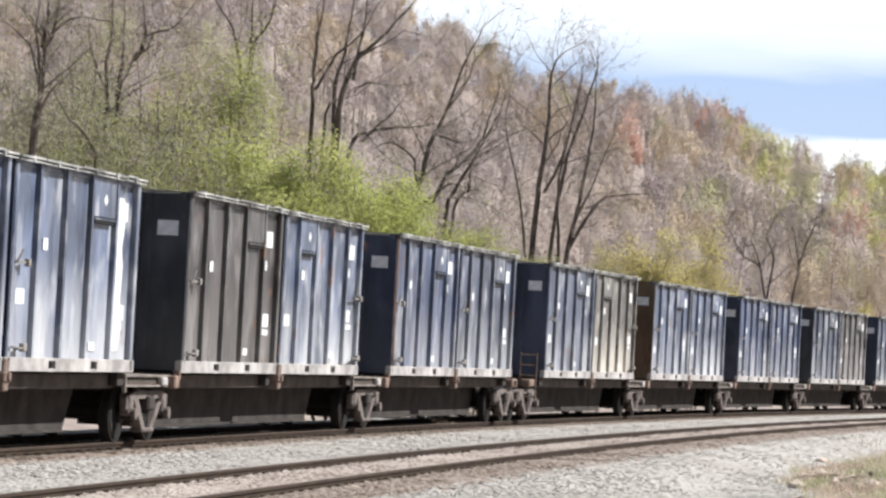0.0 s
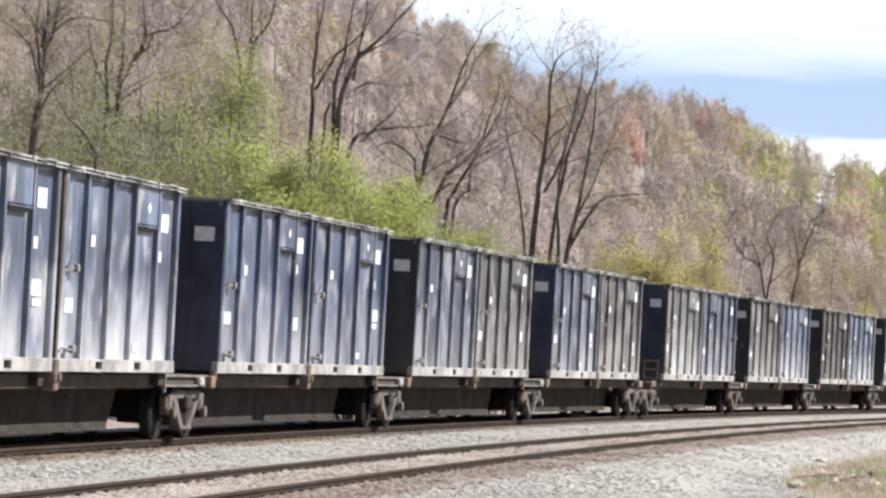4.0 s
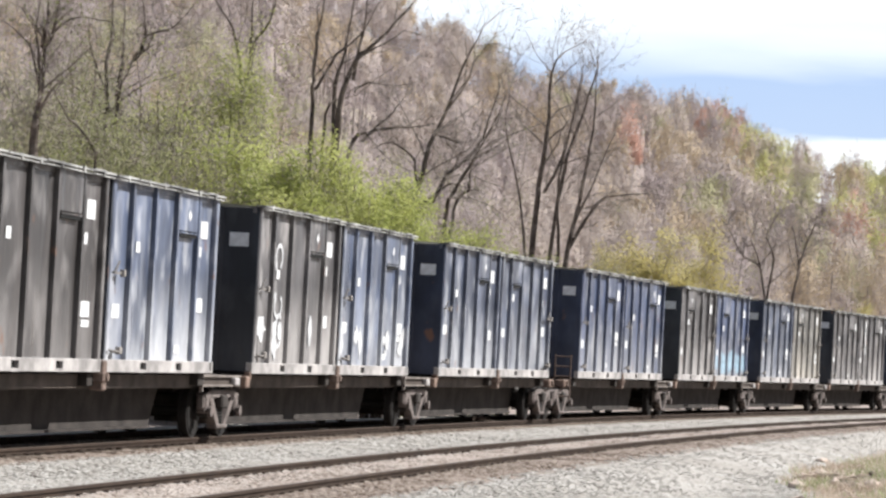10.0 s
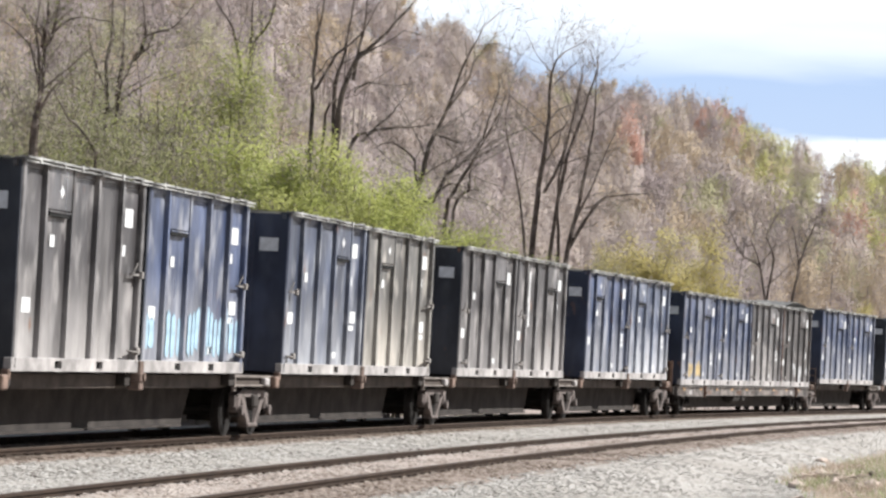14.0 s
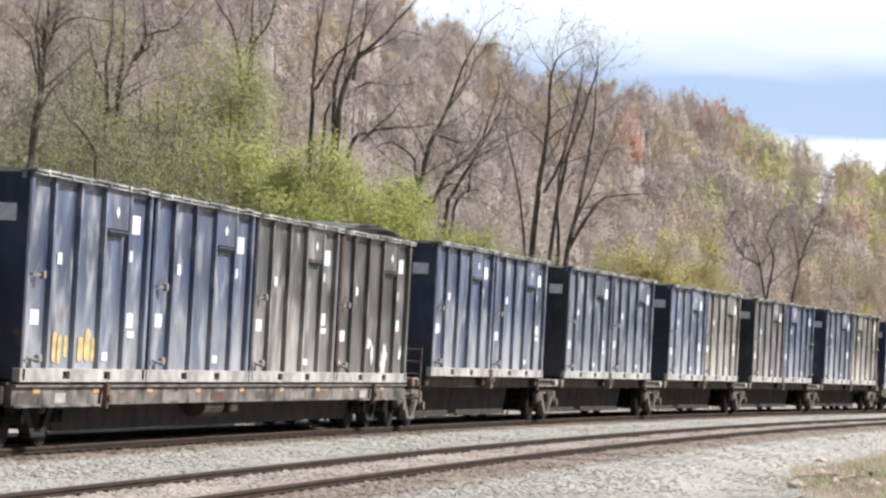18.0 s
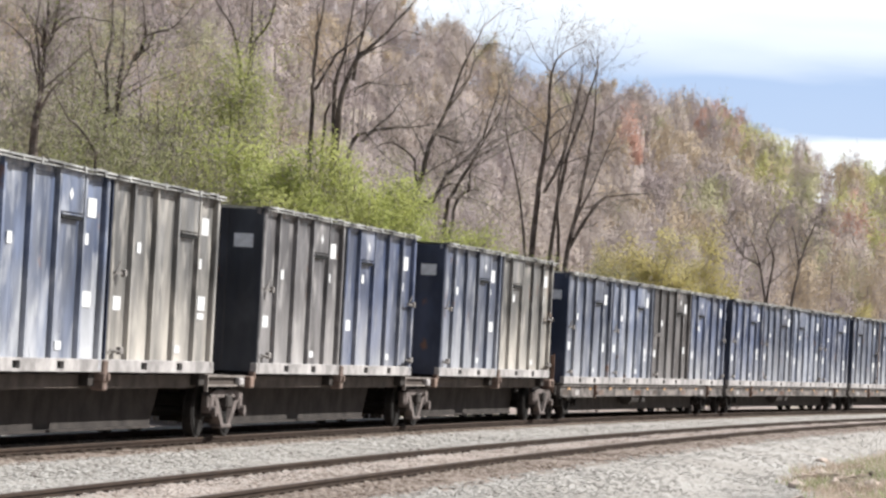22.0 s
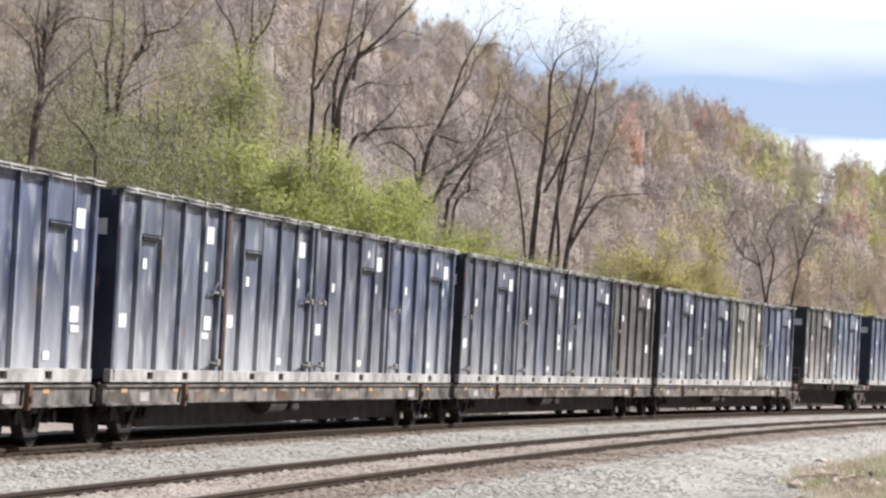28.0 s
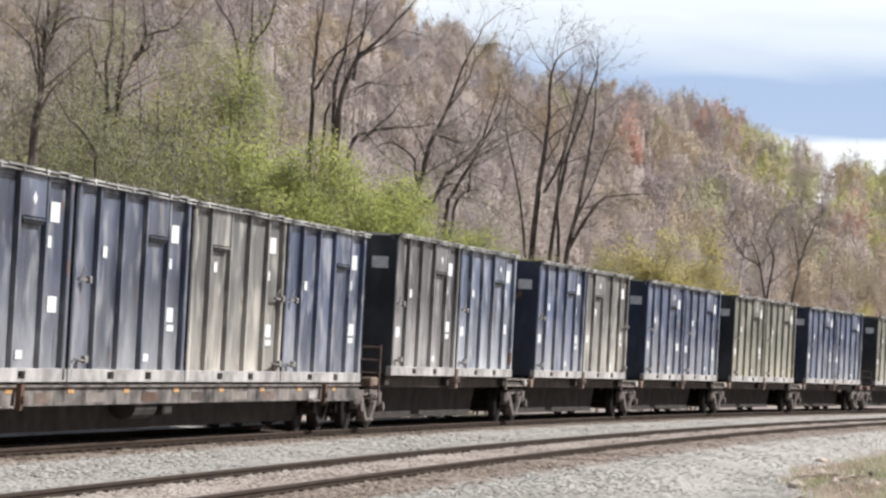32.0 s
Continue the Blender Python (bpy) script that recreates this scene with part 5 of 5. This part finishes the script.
# ---- far woods up to the ridge ----
def far_template(seed, full, leaf):
    rng = np.random.default_rng(seed)
    wd = Wood(seed)
    opt = dict(WOOD_OPT, levels=1, kids=(7,), clear=0.3, bend=(0, 0, 0))
    wd.branch((0, 0, 0), (0.0, 0.0, 1.0), 6.4, 0.17, 0, opt)
    v = np.concatenate(wd.v)
    f = np.array(wd.f)
    # a lumpy crown: boughs of leaves round the stem, uneven in size, with gaps between
    lumps = 22
    c0 = rng.normal(0, 1, (lumps, 3))
    c0 /= np.linalg.norm(c0, axis=1)[:, None]
    c0 = c0 * rng.uniform(0.35, 0.85, (lumps, 1)) * (2.5, 2.5, 2.9) + (0, 0, 5.5)
    r0 = rng.uniform(0.5, 1.0, lumps)
    pick = rng.integers(0, lumps, full)
    out = rng.normal(0, 1, (full, 3))
    out /= np.linalg.norm(out, axis=1)[:, None]
    c = c0[pick] + out * (r0[pick] * rng.uniform(0.3, 1.4, full))[:, None]
    face = out * 1.1 + (c - (0, 0, 5.0)) * 0.35 + (0.6, -0.4, 0.7)
    lv, lf = leaf_cloud(rng, c, leaf, face * 8.0)
    # twig ends between the leaves
    nt = 40
    base = c[:nt]
    d = (base - (0, 0, 4.6)) * 0.16 + rng.normal(0, 0.25, (nt, 3))
    side = np.cross(d, rng.normal(0, 1, d.shape))
    side /= np.linalg.norm(side, axis=1)[:, None]
    tw = np.stack([base - side * 0.03, base + side * 0.03, base + d + side * 0.01, base + d - side * 0.01], 1).reshape(-1, 3)
    n1, n2 = len(v), len(v) + len(tw)
    quads = np.concatenate([f, np.arange(len(tw)).reshape(-1, 4) + n1])
    tris = lf + n2
    idx = np.array([0] * len(f) + [1] * nt + [2] * len(lf))
    return np.concatenate([v, tw, lv]), quads, tris, idx


def far_woods(key, count, seed, full, name, label, pick, near=-45.0, size=1.0):
    rng = random.Random(seed)
    temps = [far_template(seed * 7 + i, int(full * 1.4), 0.24) for i in range(4)]
    close = [far_template(seed * 7 + i, int(full * 2.2), 0.15) for i in range(3)]
    vs, fs, ids, base, n = [], [], [], 0, 0
    guard = 0
    while n < count and guard < 200000:
        guard += 1
        y = 210 * (770 / 210) ** (rng.random() ** 0.6)
        x = y * rng.uniform(-0.14, 0.142)
        s, o = to_line(x, y)
        if o > near or o < -300 or not pick(x / y, s, o, rng):
            continue
        v, f4, f3, i = close[rng.randrange(3)] if y < 380 else temps[rng.randrange(4)]
        a, k = rng.uniform(0, 6.28), rng.uniform(0.95, 1.4)
        k *= size * (0.88 if o < -200 else 1.0)
        c, q = math.cos(a) * k * 0.85, math.sin(a) * k * 0.85
        r = np.array([(c, q, 0), (-q, c, 0), (0, 0, k * rng.uniform(1.05, 1.4))])
        vs.append(v @ r + (x, y, ground_z(s, o) - 0.3))
        fs += (f4 + base).tolist() + (f3 + base).tolist()
        ids.append(i)
        base += len(v)
        n += 1
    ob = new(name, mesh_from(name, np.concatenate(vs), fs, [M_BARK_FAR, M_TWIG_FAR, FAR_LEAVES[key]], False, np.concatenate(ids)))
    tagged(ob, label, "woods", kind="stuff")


def patch(s, o, k):
    return noise.noise((s * 0.022 + k, o * 0.022, k * 3.1))


far_woods("mauve", 460, 71, 720, "bare_woods", "bare grey-mauve woods covering the hillside", lambda a, s, o, r: True)
far_woods("mauve", 190, 77, 720, "ridge_woods", "bare woods along the crest of the hill", lambda a, s, o, r: -300 < o < -200)
far_woods("plum", 270, 81, 640, "slope_woods", "bare grey woods on the lower slope", lambda a, s, o, r: a < 0.02 and o > -200)
far_woods("tan", 190, 72, 760, "budding_woods", "tan and ochre budding woods on the hillside", lambda a, s, o, r: patch(s, o, 1.0) > 0.08 or (-0.012 < a < 0.03 and o < -200))
far_woods("plum", 170, 76, 720, "plum_woods", "dull purple-grey woods on the hillside", lambda a, s, o, r: patch(s, o, 4.0) > 0.0 or (a > 0.04 and r.random() < 0.3))
far_woods("red", 60, 73, 760, "maple_woods", "scattered red-budding maples on the hillside", lambda a, s, o, r: (0.049 < a < 0.0545 and -184 < o < -170) or (0.071 < a < 0.082 and o < -195) or (a > 0.108 and -150 < o < -90 and r.random() < 0.3))
far_woods("olive", 150, 74, 720, "greening_woods", "olive and yellow-green woods on the hillside", lambda a, s, o, r: patch(s, o, 9.0) > 0.1 or (a > 0.085 and r.random() < 0.5))
far_woods("yellow", 85, 75, 760, "yellow_woods", "yellow-green leafing trees on the hillside", lambda a, s, o, r: (0.083 < a < 0.096 and o < -120) or (a > 0.108 and o < -90))


far_woods("tan", 70, 78, 460, "lineside_woods", "tan budding thicket along the foot of the hill", lambda a, s, o, r: a > 0.03 and o > -75, -17.0, 0.5)
far_woods("olive", 22, 79, 460, "lineside_thicket", "olive leafing thicket along the foot of the hill", lambda a, s, o, r: a > 0.05 and o > -75, -17.0, 0.45)


# ---- dry grass at the edge of the gravel ----
def grass():
    rng = np.random.default_rng(90)
    vs, fs, n = [], [], 0
    for _ in range(60000):
        y = rng.uniform(44, 100)
        x = y * rng.uniform(0.07, 0.135)
        s, o = to_line(x, y)
        edge = grass_edge(s)
        if o < edge - 0.3 or rng.random() > 0.25 + 0.9 * max(0, noise.noise((x * 0.9, y * 0.5, 2.0)) + 0.3):
            continue
        z = ground_z(s, o)
        a, h = rng.uniform(0, 6.28), rng.uniform(0.05, 0.22)
        dx, dy = math.cos(a), math.sin(a)
        lean = rng.uniform(0.2, 1.3) * h
        vs += [(x - dy * 0.008, y + dx * 0.008, z), (x + dy * 0.008, y - dx * 0.008, z), (x + dx * lean, y + dy * lean, z + h)]
        fs.append((n, n + 1, n + 2))
        n += 3
    tagged(new("dry_grass", mesh_from("dry_grass", vs, fs, [M_STRAW])), "matted straw-coloured dry grass with green blades", "grass", kind="stuff")


def rubble():
    """Broken pale lumps of old tie and stone lying in the grass."""
    rng = random.Random(91)
    for i in range(16):
        y = rng.uniform(52, 78)
        x = y * rng.uniform(0.1, 0.124)
        s, o = to_line(x, y)
        bm = bmesh.new()
        bmesh.ops.create_icosphere(bm, subdivisions=1, radius=rng.uniform(0.07, 0.18))
        for v in bm.verts:
            v.co = Vector((v.co.x * rng.uniform(0.8, 1.6), v.co.y * rng.uniform(0.7, 1.2), v.co.z * rng.uniform(0.5, 0.9)))
        me = bpy.data.meshes.new("broken_stone")
        bm.to_mesh(me)
        bm.free()
        me.materials.append(M_RUBBLE if i % 3 else M_TIE)
        ob = tagged(new("broken_stone", me), "pale broken stone lying in dry grass" if i % 3 else "dark weathered lump lying in dry grass", "stone", "loose stones")
        ob.location = (x, y, ground_z(s, o) + 0.03)
        ob.rotation_euler = (0, 0, rng.uniform(0, 6))


def fallen_branches():
    """Bleached dead branches lying across the grass."""
    rng = random.Random(93)
    for i in range(9):
        y = rng.uniform(50, 66)
        x = y * rng.uniform(0.108, 0.124)
        s, o = to_line(x, y)
        bm = bmesh.new()
        p = Vector((0, 0, 0.06))
        a = rng.uniform(0, 6.28)
        r = rng.uniform(0.018, 0.035)
        for k in range(4):
            a += rng.uniform(-0.5, 0.5)
            q = p + Vector((math.cos(a), math.sin(a), rng.uniform(-0.12, 0.25))) * rng.uniform(0.10, 0.2)
            add_rod(bm, p, q, r, 6)
            if k > 0:
                add_rod(bm, p, p + Vector((math.cos(a + 0.9), math.sin(a + 0.9), 0.5)) * 0.14, r * 0.6, 5)
            p, r = q, r * 0.85
        ob = tagged(new("fallen_branch"), "bleached dead branch lying in dry grass", "branch", "fallen branches")
        part("bough", bm, M_STICK, ob)
        ob.location = (x, y, ground_z(s, o))


M_STICK = plain("bleached_wood", (0.55, 0.45, 0.38), 0.9, 0, 0.25, 6.0, 0.3)
fallen_branches()
M_RUBBLE = plain("pale_pink_stone", (0.52, 0.43, 0.37), 0.9, 0, 0.3, 6.0, 0.5)
rubble()
M_STRAW = leaf_mat("straw_blades", [(0.0, (0.30, 0.21, 0.16)), (0.35, (0.50, 0.40, 0.32)), (0.55, (0.62, 0.53, 0.45)), (0.64, (0.20, 0.26, 0.09)), (1.0, (0.33, 0.38, 0.16))], 0.3, 0.9)
grass()


# ---- motion: the whole train rolls past to the left at a steady pace ----
def train_pose(car, s0, t, z):
    x, y, th = on_line(s0 - travelled(t))
    return pose(x, y, z, 0, 0, math.degrees(th))


def motions():
    for thing, s0, z in ROLLING:
        is_car = thing.name.startswith(("spine_car", "flat_car"))
        # a car turns about its middle, so that both ends keep to the curve
        rows = []
        for i in range(17):
            t = i * 2.0
            if is_car:
                half = 6.0 if thing.name.startswith("spine_car") else 12.0
                x, y, th = on_line(s0 + half - travelled(t))
                m = pose(x, y, 0, 0, 0, math.degrees(th)) @ Matrix.Translation((-half, 0, 0))
            else:
                m = train_pose(thing, s0, t, z)
            rows.append((t, m))
        walk(thing, rows)
    # wheels roll while they are near enough to be told
    start = {car: s0 for car, s0, z in ROLLING}
    step = 0.066
    for w, car, x, local in WHEELS:
        s0 = start[car] + x
        t_out = T_MID + (s0 + 34.0) / SPEED
        t_in = t_out - 3.2
        rows = [(0.0, pose(local, 0, 0.42))]
        t = max(0.0, t_in)
        turn = 0.0
        while t < min(32.0, t_out) - step:
            t += step
            turn -= math.degrees(SPEED * step / 0.42)
            if t > 0.05:
                rows.append((t, pose(local, 0, 0.42, 0, turn, 0)))
        if rows[-1][0] < 31.9:
            rows.append((32.0, pose(local, 0, 0.42, 0, turn, 0)))
        walk(w, rows)


motions()
